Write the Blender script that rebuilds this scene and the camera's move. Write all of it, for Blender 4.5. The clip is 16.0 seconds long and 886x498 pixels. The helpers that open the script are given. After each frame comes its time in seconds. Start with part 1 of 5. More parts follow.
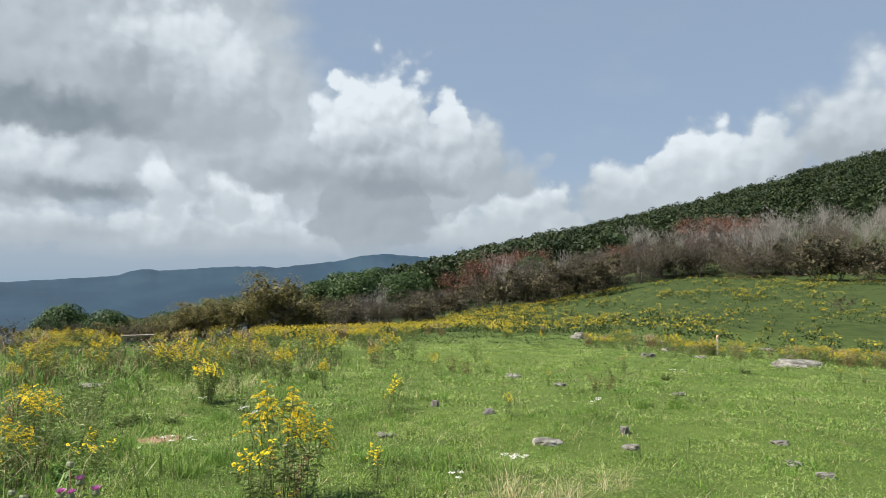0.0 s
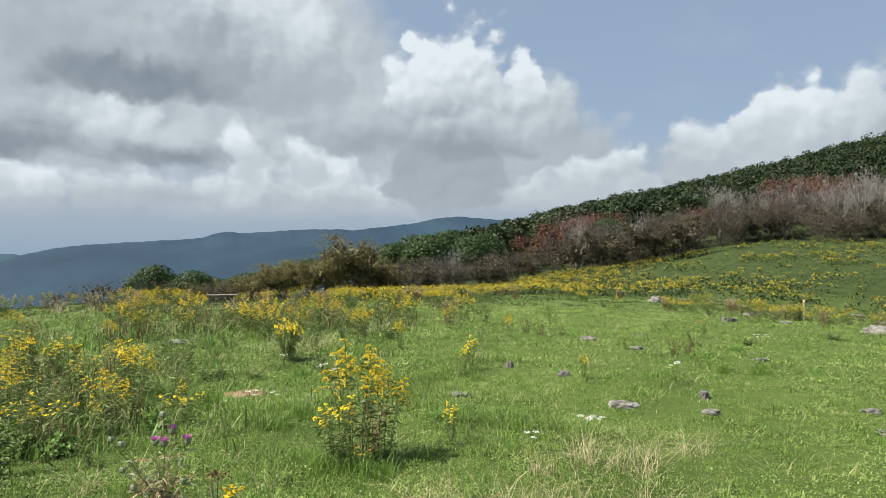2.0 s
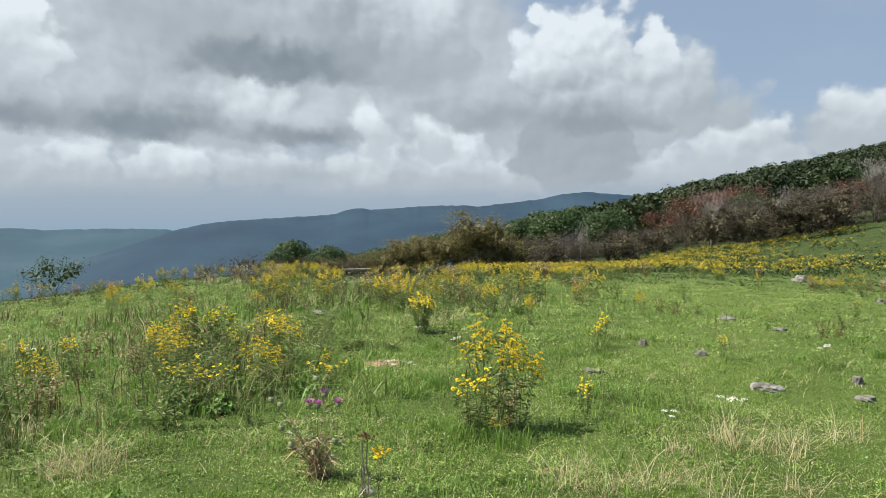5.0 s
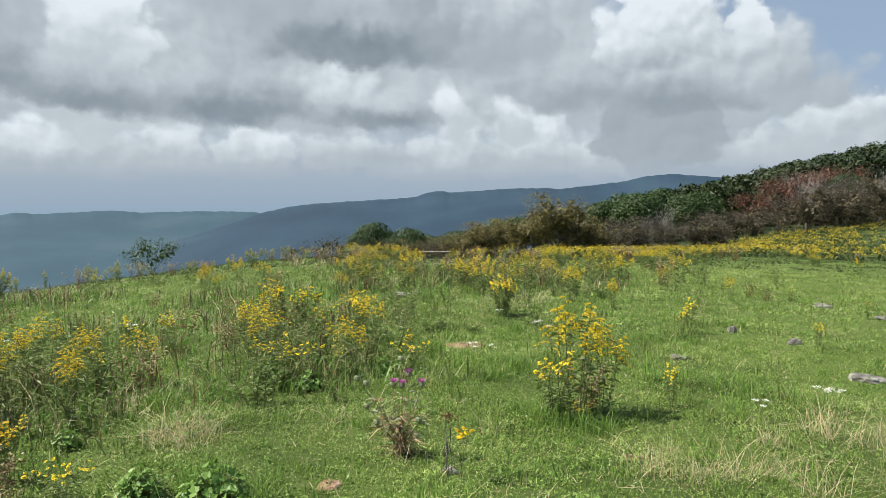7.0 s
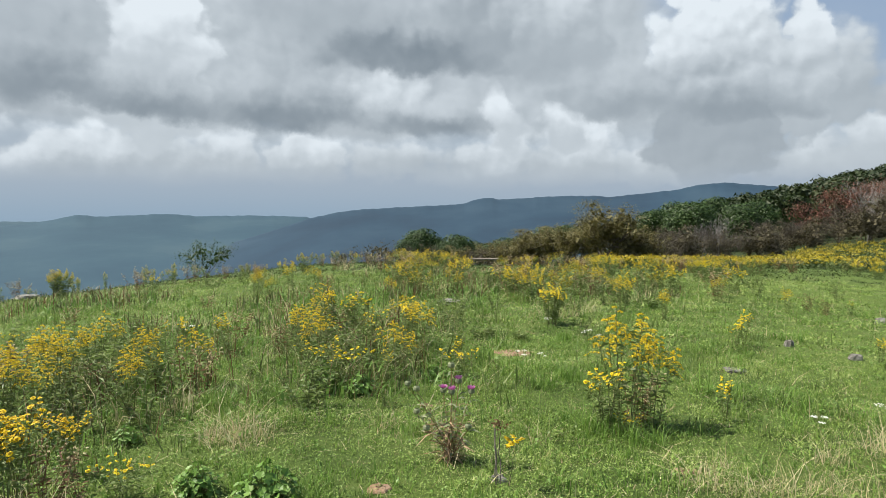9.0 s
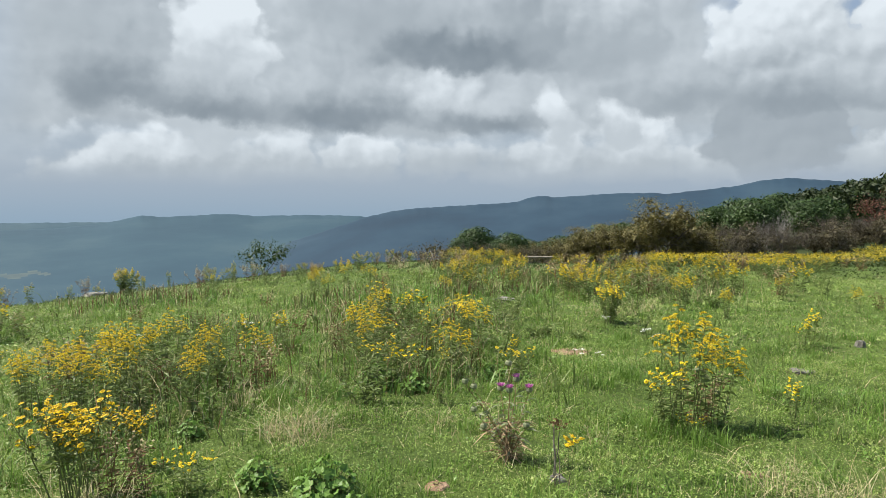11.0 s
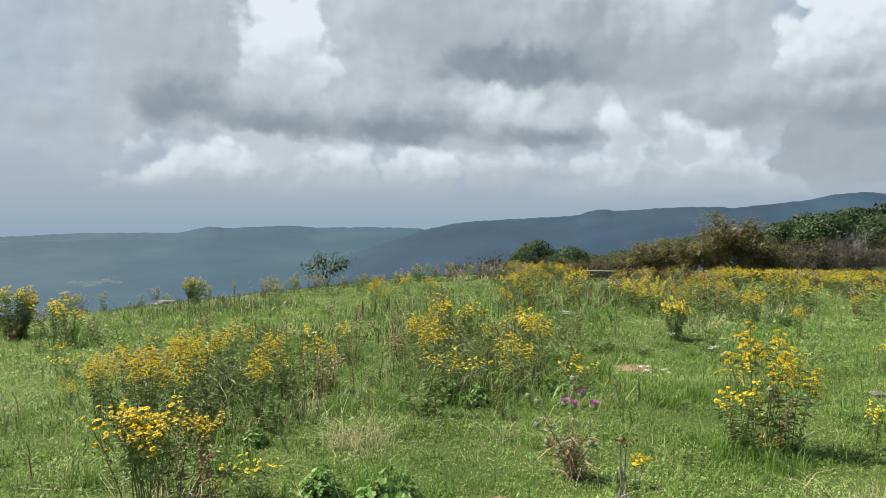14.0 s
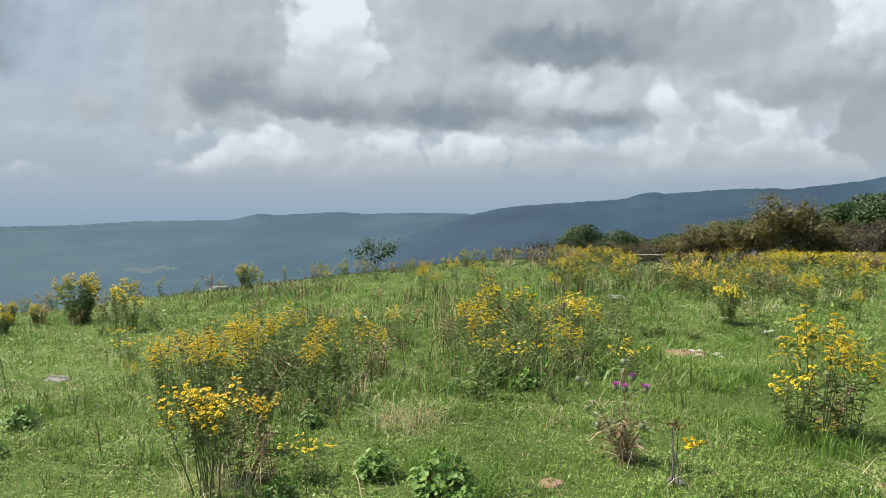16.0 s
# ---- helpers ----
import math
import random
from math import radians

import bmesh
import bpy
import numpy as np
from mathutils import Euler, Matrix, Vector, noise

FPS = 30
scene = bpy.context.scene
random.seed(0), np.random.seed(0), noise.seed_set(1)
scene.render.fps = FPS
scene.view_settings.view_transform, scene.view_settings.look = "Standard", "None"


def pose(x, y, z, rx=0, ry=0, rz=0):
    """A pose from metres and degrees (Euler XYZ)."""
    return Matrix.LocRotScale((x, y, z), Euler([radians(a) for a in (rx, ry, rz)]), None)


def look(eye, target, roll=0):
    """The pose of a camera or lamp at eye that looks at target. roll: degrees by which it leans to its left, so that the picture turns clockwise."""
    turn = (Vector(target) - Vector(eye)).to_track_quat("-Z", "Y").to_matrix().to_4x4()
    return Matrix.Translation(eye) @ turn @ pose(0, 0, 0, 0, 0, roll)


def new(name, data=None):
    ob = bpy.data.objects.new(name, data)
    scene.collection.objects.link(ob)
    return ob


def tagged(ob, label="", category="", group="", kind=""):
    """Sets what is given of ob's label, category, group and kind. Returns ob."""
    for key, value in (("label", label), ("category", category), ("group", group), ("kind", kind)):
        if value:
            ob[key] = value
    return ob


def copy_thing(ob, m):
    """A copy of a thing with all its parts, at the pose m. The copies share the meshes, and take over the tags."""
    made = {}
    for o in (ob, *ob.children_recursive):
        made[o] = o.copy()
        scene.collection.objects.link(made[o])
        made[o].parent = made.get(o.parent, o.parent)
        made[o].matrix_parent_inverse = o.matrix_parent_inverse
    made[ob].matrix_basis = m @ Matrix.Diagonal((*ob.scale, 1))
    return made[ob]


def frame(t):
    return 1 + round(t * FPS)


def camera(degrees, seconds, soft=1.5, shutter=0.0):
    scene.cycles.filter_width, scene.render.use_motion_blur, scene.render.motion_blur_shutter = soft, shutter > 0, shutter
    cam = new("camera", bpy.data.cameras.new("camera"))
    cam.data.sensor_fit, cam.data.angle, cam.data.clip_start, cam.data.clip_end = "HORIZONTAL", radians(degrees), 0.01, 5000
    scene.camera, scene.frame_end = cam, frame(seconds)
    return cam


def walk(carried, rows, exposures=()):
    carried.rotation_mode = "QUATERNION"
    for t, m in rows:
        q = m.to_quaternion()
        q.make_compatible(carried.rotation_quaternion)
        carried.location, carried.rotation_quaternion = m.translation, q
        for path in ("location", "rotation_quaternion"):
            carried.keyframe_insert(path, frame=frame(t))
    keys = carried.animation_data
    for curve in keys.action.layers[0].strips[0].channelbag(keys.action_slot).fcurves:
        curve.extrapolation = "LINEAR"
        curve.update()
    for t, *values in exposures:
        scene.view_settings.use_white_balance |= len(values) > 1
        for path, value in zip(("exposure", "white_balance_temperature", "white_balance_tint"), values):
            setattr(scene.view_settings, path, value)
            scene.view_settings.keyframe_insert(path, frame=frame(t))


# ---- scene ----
# ---- camera and its way: held by hand, panning to the left on one spot ----
cam = camera(62.33, 16.0, 0.8)
walk(cam, [
    (0.0, pose(0.000, 0.000, 1.500, 92.00, 0.00, 0.00)),
    (0.5, pose(-0.004, 0.018, 1.499, 91.27, 0.12, 2.47)),
    (1.0, pose(-0.011, 0.032, 1.483, 90.50, 0.24, 3.77)),
    (1.5, pose(-0.015, 0.030, 1.482, 89.81, 0.23, 4.63)),
    (2.0, pose(-0.016, 0.025, 1.483, 89.08, -0.05, 5.74)),
    (2.5, pose(-0.022, 0.012, 1.482, 88.44, -0.21, 7.42)),
    (3.0, pose(-0.033, 0.003, 1.479, 87.79, -0.66, 9.40)),
    (3.5, pose(-0.045, -0.011, 1.475, 87.31, -0.63, 11.07)),
    (4.0, pose(-0.059, -0.039, 1.480, 87.23, -0.11, 12.73)),
    (6.5, pose(-0.091, -0.077, 1.485, 86.45, -0.19, 20.00)),
    (7.0, pose(-0.096, -0.083, 1.483, 85.88, 0.14, 21.76)),
    (7.5, pose(-0.087, -0.103, 1.489, 85.95, -0.08, 22.67)),
    (8.0, pose(-0.091, -0.110, 1.489, 86.10, -0.45, 23.40)),
    (8.5, pose(-0.102, -0.102, 1.492, 86.22, -0.33, 24.42)),
    (9.0, pose(-0.106, -0.114, 1.490, 86.39, -0.41, 25.55)),
    (11.5, pose(-0.141, -0.098, 1.479, 86.33, 0.12, 30.53)),
    (12.0, pose(-0.144, -0.106, 1.484, 86.49, 0.08, 31.20)),
    (12.5, pose(-0.141, -0.113, 1.484, 86.66, -0.15, 31.79)),
    (13.0, pose(-0.154, -0.112, 1.479, 86.91, -0.35, 32.44)),
    (13.5, pose(-0.159, -0.110, 1.481, 87.12, -0.35, 33.46)),
    (14.0, pose(-0.171, -0.102, 1.474, 87.25, -0.29, 34.35)),
    (14.5, pose(-0.171, -0.105, 1.473, 87.02, -0.32, 35.28)),
    (15.0, pose(-0.163, -0.116, 1.471, 86.42, -0.30, 36.47)),
    (15.5, pose(-0.166, -0.127, 1.475, 86.26, -0.17, 37.12)),
    (16.0, pose(-0.161, -0.146, 1.473, 86.09, 0.35, 37.97)),
])

scene.view_settings.exposure = 0.88

# ---- light: sun behind the left shoulder, broken cumulus sky ----
SUN_AZ, SUN_EL = -105.0, 52.0
sun = new("sun", bpy.data.lights.new("sun", "SUN"))
sun.data.energy, sun.data.angle, sun.data.color = 5.0, radians(0.6), (1.0, 0.945, 0.84)
sun.matrix_world = look((60 * math.sin(radians(SUN_AZ)), 60 * math.cos(radians(SUN_AZ)), 70), (0, 0, 0))
to_sun = Vector((math.sin(radians(SUN_AZ)) * math.cos(radians(SUN_EL)), math.cos(radians(SUN_AZ)) * math.cos(radians(SUN_EL)), math.sin(radians(SUN_EL))))
sun.rotation_euler = to_sun.to_track_quat("Z", "Y").to_euler()


class Nodes:
    """Short hand for building a node tree."""

    def __init__(self, tree):
        self.t = tree
        tree.nodes.clear()

    def add(self, kind):
        return self.t.nodes.new(kind)

    def put(self, socket, value):
        if isinstance(value, bpy.types.NodeSocket):
            self.t.links.new(value, socket)
        else:
            socket.default_value = value

    def math(self, op, a, b=0.0, c=0.0, clamp=False):
        n = self.add("ShaderNodeMath")
        n.operation, n.use_clamp = op, clamp
        for s, v in zip(n.inputs, (a, b, c)):
            self.put(s, v)
        return n.outputs[0]

    def vec(self, op, a, b=(0, 0, 0), c=(0, 0, 0)):
        n = self.add("ShaderNodeVectorMath")
        n.operation = op
        for s, v in zip(n.inputs, (a, b, c)):
            self.put(s, v)
        return n.outputs["Value"] if op == "DOT_PRODUCT" else n.outputs[0]

    def noise(self, vector, scale, detail=4.0, rough=0.55, distort=0.0, colour=False):
        n = self.add("ShaderNodeTexNoise")
        self.put(n.inputs["Vector"], vector)
        for key, v in (("Scale", scale), ("Detail", detail), ("Roughness", rough), ("Distortion", distort)):
            n.inputs[key].default_value = v
        return n.outputs["Color" if colour else "Fac"]

    def step(self, x, a, b, lo=0.0, hi=1.0):
        n = self.add("ShaderNodeMapRange")
        n.interpolation_type = "SMOOTHSTEP"
        for s, v in zip(n.inputs, (x, a, b, lo, hi)):
            self.put(s, v)
        return n.outputs[0]

    def mix(self, f, a, b):
        n = self.add("ShaderNodeMix")
        n.data_type = "RGBA"
        self.put(n.inputs[0], f)
        self.put(n.inputs[6], a if isinstance(a, bpy.types.NodeSocket) else (*a, 1))
        self.put(n.inputs[7], b if isinstance(b, bpy.types.NodeSocket) else (*b, 1))
        return n.outputs[2]


# clouds, farthest first: bearing, height of the base (degrees), half width, depth upward, edge softness, top tone, base tone
CLOUDS_LOW = [(-8, 2.4, 7, 4.0, 0.6, 0.86, 0.52), (-67, 1.6, 2.6, 1.6, 0.7, 0.72, 0.50), (-52.5, 1.6, 8.5, 5.2, 0.40, 1.05, 0.46), (-43, 2.2, 6, 4.6, 0.45, 0.92, 0.48), (-36, 2.4, 5, 4.0, 0.4, 1.0, 0.50), (-29, 2.4, 6, 3.8, 0.5, 0.86, 0.50), (-22, 2.4, 5, 4.0, 0.45, 0.9, 0.5),
              (1, 2.8, 8, 3.8, 0.6, 0.92, 0.56), (-15.5, 2.6, 5.5, 4.8, 0.4, 1.02, 0.50), (6.5, 3.6, 5.5, 4.2, 0.35, 1.04, 0.54), (14, 5.0, 6, 5.0, 0.4, 0.98, 0.50)]
CLOUDS_FAR = [(-30.5, 6.2, 6.0, 5.0, 0.7, 1.02, 0.46), (-38, 6.4, 7.5, 4.4, 0.8, 0.60, 0.16), (-26, 6.0, 6.5, 2.6, 0.8, 0.62, 0.18), (-21.0, 5.4, 1.5, 4.2, 0.8, 1.05, 0.6), (-16.4, 4.8, 2.4, 3.0, 0.5, 1.05, 0.6),
              (-12, 7.0, 6, 3.6, 0.9, 0.58, 0.30), (19.5, 6.0, 4.0, 6.6, 0.28, 1.08, 0.56), (24.0, 6.0, 4.5, 6.4, 0.4, 0.95, 0.48), (-64, 6.2, 8, 5.0, 1.0, 0.60, 0.42), (-75, 5.4, 8, 6, 1.0, 0.6, 0.40)]
CLOUDS_NEAR = [(-47, 7.4, 5.0, 12, 0.32, 1.15, 0.60), (-54, 7.6, 5.0, 7.0, 0.9, 0.50, 0.16), (-46, 6.6, 8.0, 3.4, 0.9, 0.50, 0.14), (2.0, 7.2, 6.5, 6.6, 0.5, 0.74, 0.42), (-4.8, 6.0, 6.6, 13.0, 0.26, 1.18, 0.34),
               (0.2, 7.0, 2.6, 9.4, 0.26, 1.05, 0.46), (-4.0, 6.6, 8.0, 3.4, 1.0, 0.46, 0.20), (31, 7.0, 8.0, 10.5, 0.6, 0.9, 0.40)]
CLOUDS_OVERHEAD = [(-20, 12.6, 8.5, 9, 0.5, 0.92, 0.32), (-17, 11.6, 4.5, 9, 0.6, 0.84, 0.40), (-30, 11.2, 10.5, 5.0, 0.8, 0.50, 0.12), (-35, 14.5, 8, 8, 0.9, 0.66, 0.40), (-56.5, 12.4, 5, 9, 0.8, 0.70, 0.46), (-70.5, 10.4, 6.0, 8, 0.8, 0.54, 0.16),
                   (44, 12, 10, 12, 0.8, 0.8, 0.4)]

world = bpy.data.worlds.new("sky")
scene.world = world
world.use_nodes = True
g = Nodes(world.node_tree)
way = g.add("ShaderNodeTexCoord").outputs["Generated"]
sky = g.add("ShaderNodeTexSky")
sky.sky_type, sky.sun_disc, sky.sun_elevation, sky.sun_rotation = "NISHITA", False, radians(SUN_EL), radians(SUN_AZ)
sky.altitude, sky.dust_density = 1400, 1.2
part_xyz = g.add("ShaderNodeSeparateXYZ")
g.put(part_xyz.inputs[0], way)
bearing = g.math("MULTIPLY", g.math("ARCTAN2", part_xyz.outputs[0], part_xyz.outputs[1]), 57.2958)
rise = g.math("MULTIPLY", g.math("ARCSINE", part_xyz.outputs[2]), 57.2958)
spot = g.add("ShaderNodeCombineXYZ")
g.put(spot.inputs[0], bearing)
g.put(spot.inputs[1], rise)
flat = spot.outputs[0]


def puffs(vector, scale, detail, rough):
    """Rounded billows, from 0 in the creases to about 1 on the crowns."""
    v = g.add("ShaderNodeTexVoronoi")
    v.feature = "SMOOTH_F1"
    v.inputs["Smoothness"].default_value = 0.22
    g.put(v.inputs["Vector"], vector)
    v.inputs["Scale"].default_value, v.inputs["Detail"].default_value, v.inputs["Roughness"].default_value = scale, detail, rough
    return g.math("SUBTRACT", 1.0, v.outputs["Distance"])


warp = g.vec("SUBTRACT", g.noise(g.vec("MULTIPLY", flat, (1, 1.5, 1)), 0.13, 3, 0.5, colour=True), (0.5, 0.5, 0.5))
bent = g.vec("MULTIPLY_ADD", warp, (6.5, 3.2, 0), flat)
fine = g.vec("SUBTRACT", g.noise(flat, 0.75, 6, 0.55, colour=True), (0.5, 0.5, 0.5))
bent = g.vec("MULTIPLY_ADD", fine, (1.7, 1.5, 0), bent)
curl = g.vec("MULTIPLY_ADD", fine, (0.9, 0.9, 0), flat)
billow = puffs(curl, 0.36, 2, 0.45)
lit_side = puffs(g.vec("ADD", curl, (-0.45, 0.55, 0)), 0.36, 2, 0.45)
relief = g.math("MULTIPLY", g.math("SUBTRACT", billow, lit_side), 0.26)
broad = g.math("SUBTRACT", g.noise(g.vec("MULTIPLY", flat, (0.6, 1.3, 1)), 0.17, 5, 0.5), 0.5)
rim = g.math("MULTIPLY_ADD", billow, 0.5, g.math("MULTIPLY_ADD", broad, 0.8, -0.28))
mottle = g.math("MULTIPLY_ADD", broad, 0.55, relief)


def cloud_bank(tone, cover, bank):
    """Lays flat-based, round-topped clouds over what stands behind them."""
    for b, e, w, h, edge, top, base in bank:
        at = g.add("ShaderNodeSeparateXYZ")
        g.put(at.inputs[0], g.vec("MULTIPLY_ADD", bent, (1 / w, 1 / h, 0), (-b / w, -e / h, 0)))
        across, up = at.outputs[0], at.outputs[1]
        lift = g.math("MAXIMUM", up, g.math("MULTIPLY", up, -2.6))
        span = g.math("MULTIPLY_ADD", across, across, g.math("MULTIPLY", lift, lift))
        solid = g.step(g.math("SUBTRACT", rim, span), -1.0, edge - 1.0)
        shade = g.step(g.math("MULTIPLY_ADD", mottle, 0.9, up), 0.02, 0.78, base, top)
        bright = g.math("MULTIPLY_ADD", mottle, 0.30, shade)
        m = g.add("ShaderNodeMix")
        g.put(m.inputs[0], solid)
        g.put(m.inputs[2], tone)
        g.put(m.inputs[3], bright)
        tone = m.outputs[0]
        cover = g.math("MAXIMUM", cover, solid)
    return tone, cover


veil = g.step(g.math("MULTIPLY_ADD", broad, 1.0, 0.5), 0.50, 0.78)
deck = g.math("MULTIPLY", g.step(g.math("MULTIPLY_ADD", broad, 10.0, g.math("MULTIPLY_ADD", rise, 0.6, bearing)), 1.5, -3), g.step(g.math("MULTIPLY_ADD", broad, 5.0, rise), 2.4, 5.6))
deck = g.math("MULTIPLY", deck, g.math("SUBTRACT", 1.0, g.math("MULTIPLY", g.step(bearing, -58, -63), 0.35)))
outside = g.math("MAXIMUM", g.step(bearing, 42, 60), g.math("MAXIMUM", g.step(bearing, -72, -86), g.step(rise, 19, 26)))
cover = g.math("MULTIPLY", veil, g.math("MULTIPLY_ADD", outside, 0.6, 0.12))
cover = g.math("MAXIMUM", g.math("MULTIPLY", cover, g.step(rise, 2.0, 5.0)), deck)
tone = g.math("MULTIPLY_ADD", mottle, 0.8, 0.51)
for bank in (CLOUDS_LOW, CLOUDS_FAR, CLOUDS_NEAR, CLOUDS_OVERHEAD):
    tone, cover = cloud_bank(tone, cover, bank)
cover = g.math("MULTIPLY", cover, g.step(g.math("MULTIPLY_ADD", broad, 1.6, rise), 0.9, 3.2))
cloud = g.mix(g.math("ADD", tone, 0.0, clamp=True), (0.180, 0.229, 0.274), (0.80, 0.875, 0.935))
blue = g.vec("MULTIPLY", sky.outputs[0], (0.085, 0.085, 0.085))
blue = g.mix(0.6, blue, (0.43, 0.55, 0.72))
blue = g.mix(g.step(rise, 24, 55), blue, (0.17, 0.29, 0.52))
haze = g.mix(g.step(rise, -2.5, 2.5), (0.29, 0.41, 0.53), (0.40, 0.475, 0.56))
clear = g.mix(g.step(rise, 1.5, 9.0), haze, blue)
back = g.add("ShaderNodeBackground")
g.put(back.inputs[0], g.mix(cover, clear, cloud))
back.inputs[1].default_value = 0.525
g.put(g.add("ShaderNodeOutputWorld").inputs[0], back.outputs[0])


# ---- the land's shape ----
# Height of the land: a gently domed pasture, a valley to the north-west, a wooded hill to the north-east.
AZ = np.array([-75, -65, -57, -52, -46, -41, -36, -30, -23, -12, 3, 15, 22, 31])
DOME = np.array([2.6, 2.5, 1.96, 1.74, 1.42, 1.13, 0.92, 0.82, 0.95, 0.9, 0.76, 0.87, 1.06, 1.16]) * 1e-3
EDGE_AZ = np.array([-30, -14, -9, -6, -2, 3, 8, 13, 16, 22, 31, 50])
EDGE_R = np.array([60, 58, 66, 78, 88, 98, 104, 112, 120, 128, 135, 140])
EDGE_Z = np.array([-6.2, -5.0, -5.4, -5.9, -6.1, -5.0, -4.1, -2.4, -1.0, -0.6, -0.3, 1.0])
EDGE_S = np.array([-0.055, -0.038, -0.036, -0.036, -0.033, -0.02, -0.003, 0.02, 0.035, 0.04, 0.045, 0.06])
HILL_AZ = np.array([-29, -20, -16, -13, -9, -6, 0, 8, 18, 23, 28, 34, 60])
HILL_EL = np.array([-3.3, -2.7, -2.2, -1.5, -0.6, 0.3, 1.6, 3.2, 5.35, 6.55, 7.8, 9.1, 13.0])
HILL_R = np.array([100, 105, 120, 150, 190, 225, 270, 320, 360, 375, 390, 400, 420])


def soft(a, b, x):
    s = np.clip((x - a) / (b - a), 0, 1)
    return s * s * (3 - 2 * s)


def over(a, b, w):
    return 0.5 * (a + b + np.sqrt((a - b) ** 2 + w * w))


def edge_r(az):
    return np.interp(az, EDGE_AZ, EDGE_R)


def ground_z(x, y):
    x, y = np.asarray(x, float), np.asarray(y, float)
    r, az = np.hypot(x, y), np.degrees(np.arctan2(x, y))
    k = np.interp(az, AZ, DOME)
    turn = 1.5 * np.sqrt(1.5 / k)
    rr = np.minimum(r, turn)
    near = -0.012 * rr - k * rr * rr - (0.012 + 2 * k * turn) * (r - rr)
    rt, zt, st = edge_r(az), np.interp(az, EDGE_AZ, EDGE_Z) + 1.5, np.interp(az, EDGE_AZ, EDGE_S)
    rs = np.interp(az, HILL_AZ, HILL_R)
    zs = rs * np.tan(np.radians(np.interp(az, HILL_AZ, HILL_EL))) + 1.5 - np.interp(az, [-29, -14, 0], [5.0, 6.0, 8.5])
    slope = zt + st * (np.minimum(r, rt) - rt) + (zs - zt) * np.clip((r - rt) / (rs - rt), 0, 1)
    slope = slope - 0.28 * np.maximum(r - rs - 20, 0)
    wooded = soft(-36, -27, az) * soft(75, 55, az)
    hill = over(near, slope, 0.4) * wooded + near * (1 - wooded)
    z = over(hill, -330 + 0 * r, 10) - 0.08
    lumps = (np.sin(1.7 * x + 0.6 * y + 1) * np.sin(0.9 * x - 1.4 * y) * 0.03 + np.sin(0.5 * x + 0.3 * y) * np.sin(0.41 * y - 0.2 * x + 2) * 0.05
             + np.sin(4.1 * x + 2.2 * y) * np.sin(3.1 * y - 2.7 * x) * 0.01)
    rough = (np.sin(x / 19 + 2) * np.sin(y / 23 + x / 41) * 2.0 + np.sin(x / 160 + y / 70) * np.sin(y / 130 - 1) * 14 * soft(500, 1500, r)) * soft(rs + 30, rs + 200, r)
    return z + lumps * np.clip(r / 3, 0.3, 1) + rough


# ---- materials ----
def surface(name, shades, scale=3.0, rough=0.8, spread=1.0, island=0.0, through_light=0.0, bump=0.0, bump_scale=40.0, detail=6.0, metal=0.0, gloss=0.3, tint=0.0):
    """A material whose colour wanders between the given shades, by place and by piece."""
    m = bpy.data.materials.new(name)
    m.use_nodes = True
    n = Nodes(m.node_tree)
    geo = n.add("ShaderNodeNewGeometry")
    at = n.add("ShaderNodeTexCoord").outputs["Object"]
    f = n.noise(at, scale, detail, 0.6)
    f = n.step(f, 0.5 - 0.22 * spread, 0.5 + 0.22 * spread)
    if island:
        f = n.math("ADD", n.math("MULTIPLY", f, 1 - island), n.math("MULTIPLY", geo.outputs["Random Per Island"], island), clamp=True)
    if tint:
        own = n.add("ShaderNodeAttribute")
        own.attribute_name = "tint"
        f = n.math("ADD", n.math("MULTIPLY", f, 1 - tint), n.math("MULTIPLY", own.outputs["Fac"], tint), clamp=True)
    ramp = n.add("ShaderNodeValToRGB")
    while len(ramp.color_ramp.elements) < len(shades):
        ramp.color_ramp.elements.new(0.5)
    for i, (e, c) in enumerate(zip(ramp.color_ramp.elements, shades)):
        e.position, e.color = i / (len(shades) - 1), (*c, 1)
    n.put(ramp.inputs[0], f)
    b = n.add("ShaderNodeBsdfPrincipled")
    n.put(b.inputs["Base Color"], ramp.outputs[0])
    b.inputs["Roughness"].default_value, b.inputs["Metallic"].default_value = rough, metal
    b.inputs["Specular IOR Level"].default_value = gloss
    if bump:
        bp = n.add("ShaderNodeBump")
        bp.inputs["Strength"].default_value, bp.inputs["Distance"].default_value = bump, 0.02
        n.put(bp.inputs["Height"], n.noise(at, bump_scale, 8, 0.65))
        n.put(b.inputs["Normal"], bp.outputs[0])
    out = b.outputs[0]
    if through_light:
        tr = n.add("ShaderNodeBsdfTranslucent")
        n.put(tr.inputs[0], ramp.outputs[0])
        mx = n.add("ShaderNodeMixShader")
        mx.inputs[0].default_value = through_light
        n.put(mx.inputs[1], out)
        n.put(mx.inputs[2], tr.outputs[0])
        out = mx.outputs[0]
    n.put(n.add("ShaderNodeOutputMaterial").inputs[0], out)
    return m


